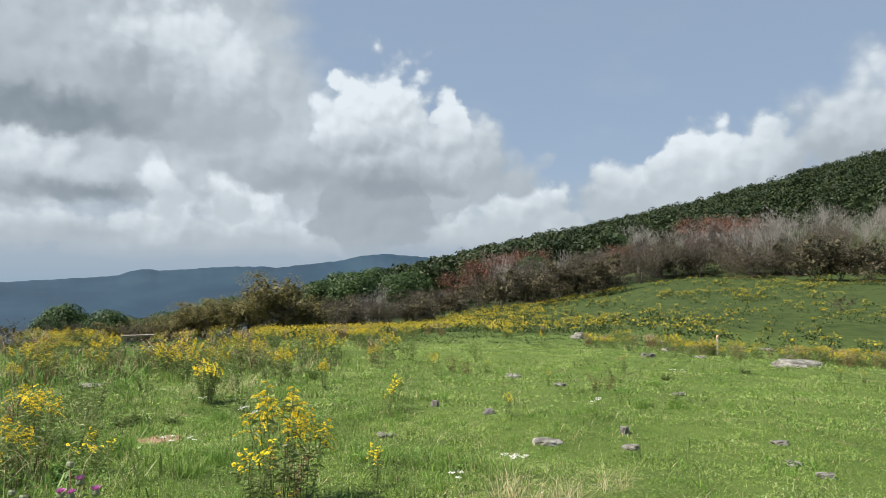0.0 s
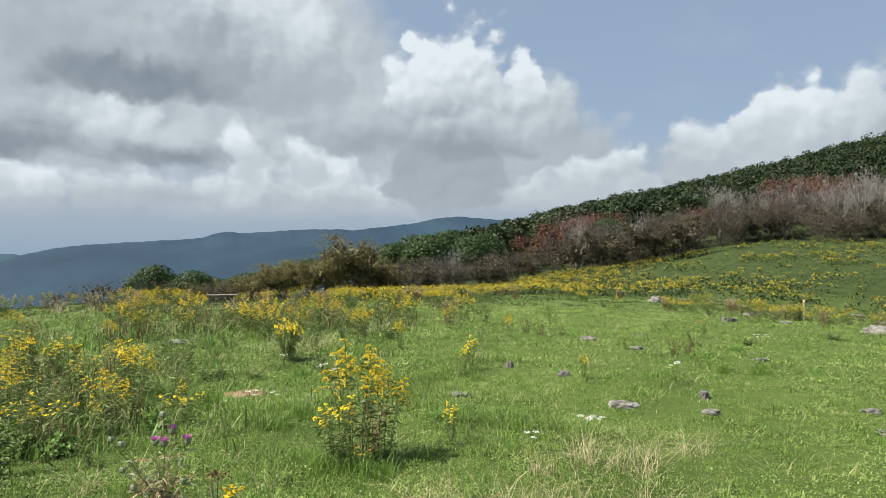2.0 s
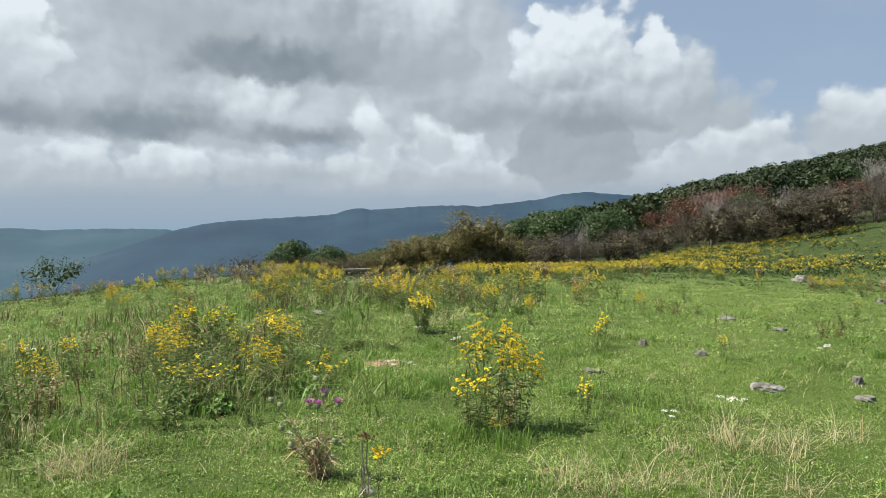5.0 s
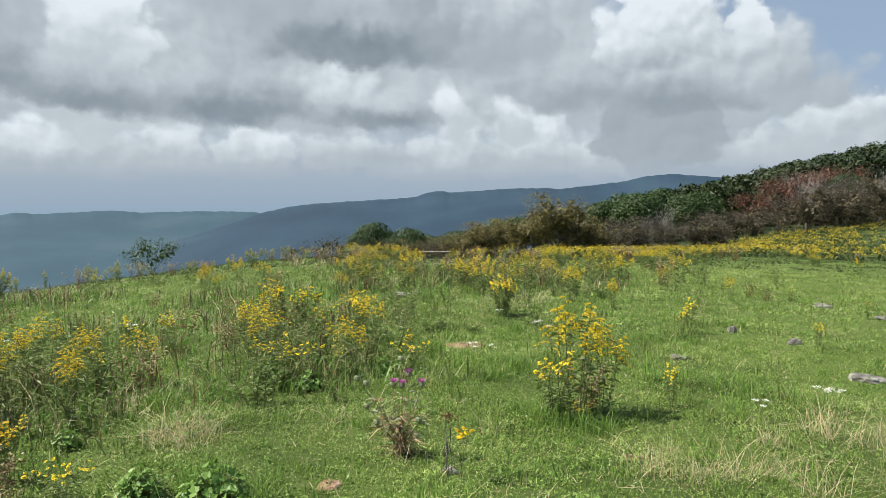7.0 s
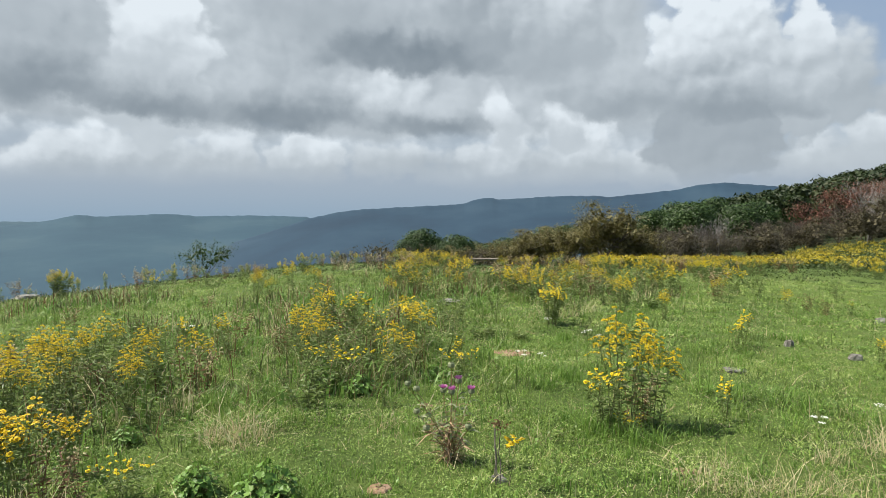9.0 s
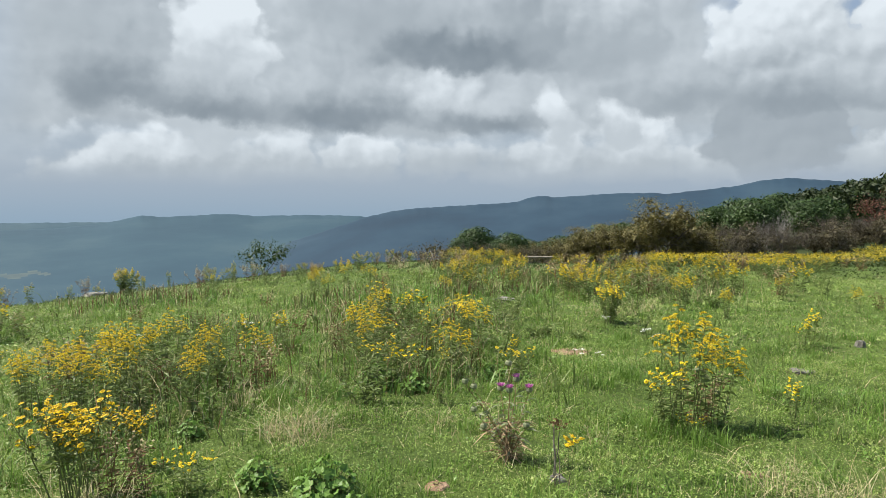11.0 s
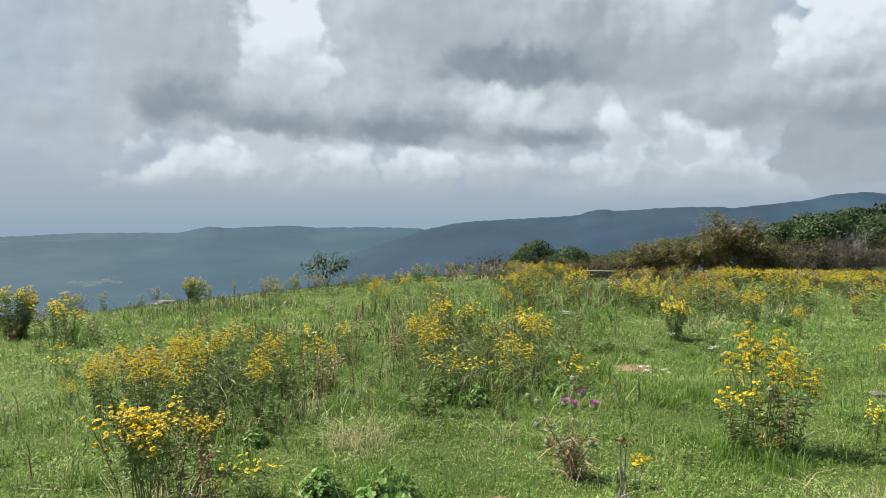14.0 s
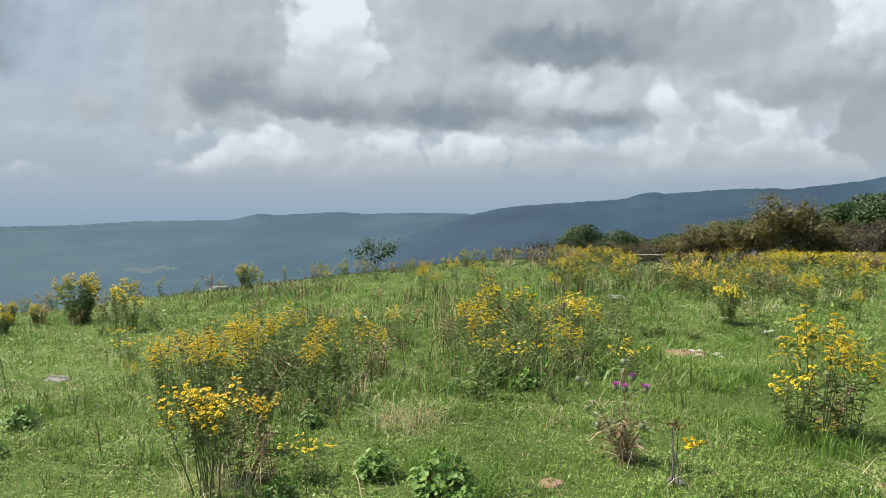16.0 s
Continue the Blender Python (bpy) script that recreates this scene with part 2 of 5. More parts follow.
GRASS = surface("grass_blades", [(0.039, 0.068, 0.013), (0.13, 0.213, 0.039), (0.269, 0.374, 0.088), (0.479, 0.5, 0.222)], 0.9, 0.5, 1.0, 0.5, 0.3)
# grass shades darkened: cloud shade over the slope is put into this colour
SHADED_TURF = surface("slope_turf", [(0.020, 0.036, 0.008), (0.040, 0.069, 0.014), (0.068, 0.099, 0.023), (0.112, 0.123, 0.040)], 0.6, 0.6, 1.2, 0.5, 0.25)
LUSH = surface("lush_grass", [(0.072, 0.149, 0.025), (0.153, 0.265, 0.046), (0.251, 0.385, 0.081)], 0.6, 0.5, 1.0, 0.6, 0.35)
STRAW = surface("dry_straw", [(0.36, 0.28, 0.15), (0.52, 0.44, 0.26), (0.64, 0.58, 0.38)], 4, 0.7, 1.0, 0.7, 0.25)
WEED = surface("weed_leaves", [(0.08, 0.115, 0.034), (0.155, 0.21, 0.058), (0.25, 0.31, 0.095)], 5, 0.5, 1.0, 0.7, 0.3)
WEED_BRIGHT = surface("broad_weed_leaves", [(0.084, 0.168, 0.031), (0.146, 0.263, 0.050), (0.235, 0.370, 0.090)], 5, 0.45, 1.0, 0.7, 0.3)
STALK = surface("weed_stalks", [(0.075, 0.075, 0.03), (0.12, 0.14, 0.05), (0.17, 0.17, 0.075)], 6, 0.7, 1.0, 0.7)
BROWN = surface("withered_stalks", [(0.09, 0.05, 0.025), (0.17, 0.10, 0.05), (0.26, 0.17, 0.09)], 6, 0.8, 1.0, 0.7, 0.15)
SPENT = surface("spent_thistle", [(0.16, 0.09, 0.045), (0.30, 0.20, 0.11), (0.46, 0.36, 0.22)], 6, 0.8, 1.0, 0.7, 0.2)
GREY_GREEN = surface("grey_green_leaves", [(0.13, 0.16, 0.085), (0.21, 0.24, 0.13), (0.32, 0.33, 0.20)], 6, 0.7, 1.0, 0.7, 0.2)
YELLOW = surface("goldenrod_bloom", [(0.56, 0.40, 0.012), (0.74, 0.56, 0.02), (0.84, 0.69, 0.05)], 6, 0.6, 1.0, 0.8, 0.3)
OLD_GOLD = surface("fading_goldenrod_bloom", [(0.30, 0.225, 0.018), (0.44, 0.345, 0.022), (0.60, 0.50, 0.04)], 2, 0.6, 1.0, 0.7, 0.25)
SLOPE_WEED = surface("slope_weed_leaves", [(0.030, 0.050, 0.014), (0.062, 0.092, 0.025), (0.105, 0.14, 0.04)], 5, 0.6, 1.0, 0.7, 0.2)
PETAL = surface("yellow_petals", [(0.76, 0.55, 0.01), (0.85, 0.66, 0.012), (0.88, 0.75, 0.03)], 6, 0.55, 1.0, 0.8, 0.3)
ORANGE = surface("orange_petals", [(0.74, 0.44, 0.01), (0.82, 0.56, 0.012), (0.86, 0.66, 0.02)], 6, 0.55, 1.0, 0.8, 0.3)
EYE = surface("flower_eyes", [(0.46, 0.27, 0.015), (0.70, 0.47, 0.02)], 30, 0.8, 1.0, 0.5)
PURPLE = surface("thistle_bloom", [(0.46, 0.10, 0.36), (0.60, 0.20, 0.48), (0.72, 0.36, 0.60)], 20, 0.7, 1.0, 0.7, 0.2)
WHITE = surface("white_bloom", [(0.60, 0.62, 0.55), (0.80, 0.80, 0.76)], 20, 0.7, 1.0, 0.7, 0.2)
STONE = surface("weathered_stone", [(0.060, 0.056, 0.048), (0.136, 0.128, 0.111), (0.212, 0.202, 0.178), (0.306, 0.293, 0.259)], 7, 0.9, 1.0, 0.0, 0.0, 0.8, 30)
EARTH = surface("bare_earth", [(0.17, 0.10, 0.065), (0.28, 0.18, 0.115), (0.38, 0.27, 0.18)], 9, 0.95, 1.0, 0.2, 0.0, 0.8, 60)
WOOD = surface("weathered_wood", [(0.10, 0.085, 0.07), (0.20, 0.17, 0.14), (0.30, 0.27, 0.23)], 9, 0.85, 1.0, 0.2, 0.0, 0.6, 40)
PAINT = surface("orange_blaze_paint", [(0.66, 0.34, 0.24), (0.76, 0.46, 0.34)], 14, 0.7)
PALE = surface("pale_post_wood", [(0.42, 0.38, 0.32), (0.58, 0.54, 0.47)], 14, 0.8, 1.0, 0.0, 0.0, 0.5, 40)
BARK = surface("grey_brown_bark", [(0.06, 0.05, 0.042), (0.12, 0.10, 0.085), (0.19, 0.165, 0.14)], 2, 0.9, 1.0, 0.5)
BLEACHED = surface("bleached_dead_wood", [(0.154, 0.142, 0.129), (0.234, 0.218, 0.201), (0.339, 0.323, 0.299)], 2, 0.9, 1.0, 0.6)
TWIG = surface("bare_twigs", [(0.049, 0.040, 0.031), (0.087, 0.074, 0.059), (0.143, 0.124, 0.103)], 1, 0.9, 1.0, 0.7)
LEAF_OLIVE = surface("olive_leaves", [(0.072, 0.066, 0.022), (0.132, 0.117, 0.039), (0.204, 0.174, 0.064)], 0.8, 0.6, 1.0, 0.6, 0.2)
LEAF_BROWN = surface("browning_leaves", [(0.047, 0.041, 0.023), (0.083, 0.072, 0.039), (0.135, 0.117, 0.063)], 0.8, 0.7, 1.0, 0.6, 0.2)
LEAF_RUST = surface("rust_leaves", [(0.12, 0.055, 0.038), (0.18, 0.085, 0.058), (0.24, 0.13, 0.09)], 0.8, 0.7, 1.0, 0.6, 0.2)
LEAF_GREEN = surface("green_leaves", [(0.020, 0.040, 0.010), (0.036, 0.070, 0.015), (0.065, 0.11, 0.026)], 0.5, 0.55, 1.0, 0.55, 0.2)
# leaf shades lowered to carry the cloud shadow lying on the hill
WOODS = surface("hill_woods", [(0.007, 0.016, 0.004), (0.015, 0.029, 0.006), (0.027, 0.043, 0.010), (0.055, 0.055, 0.018)], 0.11, 0.6, 1.2, 0.35, 0.15, detail=3, tint=0.6)
# ridges and hay field: the blue haze of distance is painted into their colours
HAZED_HILLS = surface("distant_forest", [(0.009, 0.026, 0.048), (0.013, 0.036, 0.062), (0.022, 0.048, 0.074)], 0.0022, 0.95, 1.2, 0.0, 0.0, 0.0, 40, 9)
FAR_HAZED_HILLS = surface("farther_forest", [(0.018, 0.047, 0.073), (0.024, 0.058, 0.084), (0.037, 0.073, 0.096)], 0.0022, 0.95, 1.2, 0.0, 0.0, 0.0, 40, 9)
HAZED_FIELD = surface("far_hay_field", [(0.043, 0.068, 0.081), (0.072, 0.102, 0.102)], 0.01, 0.95)


def ground_material():
    m = bpy.data.materials.new("pasture")
    m.use_nodes = True
    n = Nodes(m.node_tree)
    at = n.add("ShaderNodeTexCoord").outputs["Object"]
    cover_kind = n.add("ShaderNodeAttribute")
    cover_kind.attribute_name = "wooded"
    wooded = cover_kind.outputs["Fac"]
    broad, patch, fine = n.noise(at, 0.09, 5), n.noise(at, 0.8, 6, 0.65), n.noise(at, 9, 8, 0.7)
    c = n.mix(n.step(patch, 0.35, 0.65), (0.055, 0.088, 0.019), (0.088, 0.130, 0.028))
    c = n.mix(n.step(broad, 0.4, 0.65), c, (0.10, 0.145, 0.032))
    c = n.mix(n.math("MULTIPLY", n.step(fine, 0.55, 0.75), 0.55), c, (0.20, 0.18, 0.085))
    c = n.mix(n.math("MULTIPLY", n.step(fine, 0.45, 0.25), 0.6), c, (0.03, 0.045, 0.015))
    c = n.mix(n.math("MULTIPLY", n.step(n.noise(at, 1.7, 5, 0.6), 0.63, 0.74), 0.6), c, (0.24, 0.17, 0.10))
    # darker colour on the far pasture stands in for cloud shade
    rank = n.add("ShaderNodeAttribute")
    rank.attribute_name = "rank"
    shaded_sward = n.mix(n.step(patch, 0.35, 0.65), (0.028, 0.045, 0.011), (0.050, 0.071, 0.018))
    c = n.mix(rank.outputs["Fac"], c, shaded_sward)
    floor = n.mix(n.step(n.noise(at, 0.05, 8, 0.7), 0.4, 0.6), (0.022, 0.036, 0.011), (0.05, 0.062, 0.022))
    c = n.mix(wooded, c, floor)
    b = n.add("ShaderNodeBsdfPrincipled")
    n.put(b.inputs["Base Color"], c)
    b.inputs["Roughness"].default_value = 0.95
    b.inputs["Specular IOR Level"].default_value = 0.15
    bp = n.add("ShaderNodeBump")
    bp.inputs["Strength"].default_value, bp.inputs["Distance"].default_value = 0.9, 0.05
    n.put(bp.inputs["Height"], n.noise(at, 14, 9, 0.7))
    n.put(b.inputs["Normal"], bp.outputs[0])
    n.put(n.add("ShaderNodeOutputMaterial").inputs[0], b.outputs[0])
    return m


# ---- mesh helpers ----
rng = np.random.default_rng(7)


class Geo:
    """Gathers vertices and faces for one mesh."""

    def __init__(self):
        self.v, self.f, self.n = [], [], 0

    def add(self, verts, faces):
        self.v.append(np.asarray(verts, float).reshape(-1, 3))
        self.f.append(np.asarray(faces, int) + self.n)
        self.n += len(self.v[-1])
        return self

    def mesh(self, name, material, smooth=False):
        me = bpy.data.meshes.new(name)
        v = np.concatenate(self.v)
        sizes = np.concatenate([np.full(len(f), f.shape[1]) for f in self.f])
        loops = np.concatenate([f.ravel() for f in self.f])
        me.vertices.add(len(v))
        me.vertices.foreach_set("co", v.ravel())
        me.loops.add(len(loops))
        me.loops.foreach_set("vertex_index", loops.astype(np.int32))
        me.polygons.add(len(sizes))
        me.polygons.foreach_set("loop_start", np.concatenate([[0], np.cumsum(sizes)[:-1]]).astype(np.int32))
        me.polygons.foreach_set("use_smooth", np.full(len(sizes), smooth))
        me.update(calc_edges=True)
        me.materials.append(material)
        return me


def part(name, geo, material, parent, label="", smooth=False, kind=""):
    ob = new(name, geo.mesh(name, material, smooth))
    ob.parent = parent
    return tagged(ob, label, kind=kind)


def unit(v):
    return v / (np.linalg.norm(v, axis=-1, keepdims=True) + 1e-9)


def tube(geo, pts, radii, sides=4):
    pts, radii = np.asarray(pts, float), np.asarray(radii, float)
    d = unit(np.gradient(pts, axis=0))
    a = unit(np.cross(d, np.where(np.abs(d[:, 2:3]) > 0.9, (1.0, 0, 0), (0, 0, 1.0))))
    b = np.cross(d, a)
    ang = np.arange(sides) * 2 * np.pi / sides
    ring = pts[:, None] + radii[:, None, None] * (np.cos(ang)[None, :, None] * a[:, None] + np.sin(ang)[None, :, None] * b[:, None])
    i, j = np.meshgrid(np.arange(len(pts) - 1), np.arange(sides), indexing="ij")
    k = (j + 1) % sides
    geo.add(ring, np.stack([i * sides + j, i * sides + k, (i + 1) * sides + k, (i + 1) * sides + j], -1).reshape(-1, 4))


def leaves(geo, at, along, length, width, fold=0.0):
    """Pointed leaves of four corners: at the given places, pointing along the given ways."""
    n = len(at)
    along = unit(np.asarray(along, float))
    side = unit(np.cross(along, rng.normal(size=(n, 3)) * 0.5 + np.array([0, 0, 1.0])))
    length, width = np.broadcast_to(length, n)[:, None], np.broadcast_to(width, n)[:, None]
    mid = at + along * length * 0.45
    tip = at + along * length + np.array([0, 0, -1.0]) * length * fold
    v = np.stack([at, mid + side * width * 0.5, tip, mid - side * width * 0.5], 1)
    geo.add(v, np.arange(4 * n).reshape(n, 4))


def flakes(geo, at, size, up=0.5):
    """Small leaf faces turned every way, more of them lying level as up grows."""
    n = len(at)
    nrm = unit(rng.normal(size=(n, 3)) + np.array([0, 0, up * 2]))
    a = unit(np.cross(nrm, rng.normal(size=(n, 3))))
    b = np.cross(nrm, a)
    s = np.broadcast_to(size, n)[:, None] * rng.uniform(0.6, 1.3, (n, 1))
    v = np.stack([at - a * s, at + a * s * 0.6 - b * s * 0.7, at + a * s * 0.75 + b * s * 0.6], 1)
    geo.add(v, np.arange(3 * n).reshape(n, 3))


def blades(geo, x, y, z, height, width, lean=0.5, bend=True):
    """Grass blades that taper and bow over."""
    n = len(x)
    a = rng.uniform(0, 2 * np.pi, n)
    out = np.stack([np.cos(a), np.sin(a), np.zeros(n)], 1)
    side = np.stack([-np.sin(a + rng.normal(0, 0.8, n)), np.cos(a + rng.normal(0, 0.8, n)), np.zeros(n)], 1)
    root = np.stack([x, y, z], 1)
    h, w = np.broadcast_to(height, n)[:, None], np.broadcast_to(width, n)[:, None] * 0.5
    l = np.abs(rng.normal(0, lean, (n, 1))) * h
    up = np.array([0, 0, 1.0])
    tip = root + up * h * rng.uniform(0.7, 1.0, (n, 1)) + out * l
    if bend:
        mid = root + up * h * 0.6 + out * l * 0.3
        v = np.stack([root - side * w, root + side * w, mid + side * w * 0.8, mid - side * w * 0.8, tip], 1)
        i = np.arange(n)[:, None] * 5
        geo.v.append(v.reshape(-1, 3))
        geo.f.append(i + np.array([[0, 1, 2, 3]]) + geo.n)
        geo.f.append(i + np.array([[3, 2, 4]]) + geo.n)
        geo.n += 5 * n
    else:
        geo.add(np.stack([root - side * w, root + side * w, tip], 1), np.arange(3 * n).reshape(n, 3))


def stand(name, x, y, turn=0.0, size=1.0, sink=0.0):
    """An empty on the ground for a thing's parts."""
    ob = new(name)
    ob.empty_display_size = 0.1
    ob.location, ob.rotation_euler, ob.scale = (x, y, float(ground_z(x, y)) - sink), (0, 0, turn), (size,) * 3
    return ob


def at_ground(x, y, turn=0.0, size=1.0, sink=0.0):
    return Matrix.LocRotScale((x, y, float(ground_z(x, y)) - sink), Euler((0, 0, turn)), (size,) * 3)


# ---- the land ----
def land():
    az = np.radians(np.concatenate([np.arange(-84, 46, 0.5), np.arange(46, 276, 5.0)]))
    r = np.concatenate([[0.15], np.geomspace(0.4, 4900, 215)])
    R, A = np.meshgrid(r, az, indexing="ij")
    x, y = R * np.sin(A), R * np.cos(A)
    z = ground_z(x, y)
    n = len(az)
    i, j = np.meshgrid(np.arange(len(r) - 1), np.arange(n), indexing="ij")
    k = (j + 1) % n
    geo = Geo().add(np.stack([x, y, z], -1), np.stack([i * n + j, (i + 1) * n + j, (i + 1) * n + k, i * n + k], -1).reshape(-1, 4))
    geo.f.append(np.stack([np.zeros(n - 2, int), np.arange(1, n - 1), np.arange(2, n)], -1)[:, ::-1])
    me = geo.mesh("ground", ground_material(), True)
    deg = np.degrees(np.arctan2(x, y)).ravel()
    w = soft(-2, 5, R.ravel() - edge_r(deg)) * soft(-31, -28, deg) + soft(150, 300, R.ravel())
    me.attributes.new("wooded", "FLOAT", "POINT").data.foreach_set("value", np.clip(w, 0, 1).astype(np.float32))
    # mask for the cloud shade put into the ground colour, growing with distance
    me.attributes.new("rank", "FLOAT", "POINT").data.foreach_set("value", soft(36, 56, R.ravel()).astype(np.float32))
    return tagged(new("ground", me), "green mountain pasture sloping to a wooded hill and valley", "ground", kind="structure")


land()


def ridge(name, material, r, az0, az1, knots_az, knots_el, foot, label, rough, field=()):
    az = np.arange(az0, az1, 0.2)
    el = np.interp(az, knots_az, knots_el)
    el = np.convolve(np.pad(el, 2, "edge"), [0.1, 0.2, 0.4, 0.2, 0.1], "valid") + 0.025 * np.sin(az * 5.1) * np.sin(az * 2.3) + 0.012 * np.sin(az * 23) * np.sin(az * 13.7)
    top = r * np.tan(np.radians(el)) + 1.5
    broad = np.convolve(np.pad(top, 30, "edge"), np.hanning(61) / np.hanning(61).sum(), "valid")
    t = np.linspace(0, 1, 70)
    T, A = np.meshgrid(t, az, indexing="ij")
    spur = np.sin(A * 0.45 + 2 * np.sin(A * 0.17) + T * 2) + 0.5 * np.sin(A * 0.9 + T * 6) + 0.2 * np.sin(A * 1.9 - T * 9)
    d = r - (1 - T) * foot + spur * rough * np.sin(np.pi * np.clip(T * 1.15, 0, 1)) * 0.8
    z = -345 + (broad[None] + (top - broad)[None] * T ** 5 + 345) * T ** 0.85 + spur * rough * 0.12 * np.sin(np.pi * T)
    a = np.radians(A)
    x, y = d * np.sin(a), d * np.cos(a)
    back = np.stack([(r + 250) * np.sin(a[0]), (r + 250) * np.cos(a[0]), top * 0 - 345], -1)
    v = np.concatenate([np.stack([x, y, z], -1).reshape(-1, 3), back])
    n = len(az)
    i, j = np.meshgrid(np.arange(len(t)), np.arange(n - 1), indexing="ij")
    f = np.stack([i * n + j, i * n + j + 1, (i + 1) * n + j + 1, (i + 1) * n + j], -1).reshape(-1, 4)
    me = Geo().add(v, f).mesh(name, material, True)
    if field:
        me.materials.append(HAZED_FIELD)
        mid = v[f].mean(1)
        fa, fe = np.degrees(np.arctan2(mid[:, 0], mid[:, 1])), np.degrees(np.arctan2(mid[:, 2] - 1.5, np.hypot(mid[:, 0], mid[:, 1])))
        for ca, ce, wa, we in field:
            inside = ((fa - ca) / wa) ** 2 + ((fe - ce + 0.08 * np.sin(fa * 3)) / we) ** 2 < 1
            for k in np.nonzero(inside)[0]:
                me.polygons[int(k)].material_index = 1
    return tagged(new(name, me), label, "mountain", kind="structure")


ridge("backdrop_ridge_1", HAZED_HILLS, 3300, -62, 40, [-62, -53, -46, -41, -38.3, -35.8, -34, -32.4, -29.8, -24.1, -23, -21.9, -21, -16.7, -13.6, -13, -8.1, -6.1, -4.4, -2, 10, 40],
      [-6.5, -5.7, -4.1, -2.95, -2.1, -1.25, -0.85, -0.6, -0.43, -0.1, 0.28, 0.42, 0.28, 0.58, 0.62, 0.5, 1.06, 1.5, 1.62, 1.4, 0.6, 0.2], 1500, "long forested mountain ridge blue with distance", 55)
ridge("backdrop_ridge_2", FAR_HAZED_HILLS, 4100, -110, -34.4, [-110, -75, -58, -54.5, -52.2, -50.7, -46, -44.3, -40, -36.2, -34, -20], [-3, -2.1, -1.9, -1.6, -1.02, -1.15, -0.94, -1.12, -1.06, -1.14, -1.8, -2.4],
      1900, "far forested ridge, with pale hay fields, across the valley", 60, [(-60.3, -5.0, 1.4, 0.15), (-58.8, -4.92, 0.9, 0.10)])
ridge("backdrop_ridge_3", FAR_HAZED_HILLS, 4600, -130, -47, [-130, -80, -69, -65, -60.7, -54.5, -50, -30], [-1.9, -1.75, -1.66, -1.68, -1.47, -1.48, -1.5, -2.0], 1500, "farthest low blue ridge under the haze", 40)


# ---- woods and trees ----
def limbs(geo, start, way, length, radius, depth, ends, droop=0.0, spread=0.7, fork=(2, 4), sides=4):
    """A limb that bends and forks; gathers the tips of its twigs."""
    n = 4
    pts, d = [np.array(start, float)], unit(np.array(way, float))
    for i in range(n - 1):
        d = unit(d + rng.normal(0, 0.13, 3) + np.array([0, 0, 0.05 - droop]))
        pts.append(pts[-1] + d * length / (n - 1))
    pts = np.array(pts)
    tube(geo, pts, np.linspace(radius, radius * 0.45, n), sides)
    if depth == 0:
        ends.extend(pts[1:])
        return
    for _ in range(rng.integers(*fork) + 1):
        at = pts[rng.integers(1, n)]
        limbs(geo, at, unit(d + rng.normal(0, spread, 3)), length * rng.uniform(0.5, 0.75), radius * 0.5, depth - 1, ends, droop, spread, fork, 3)


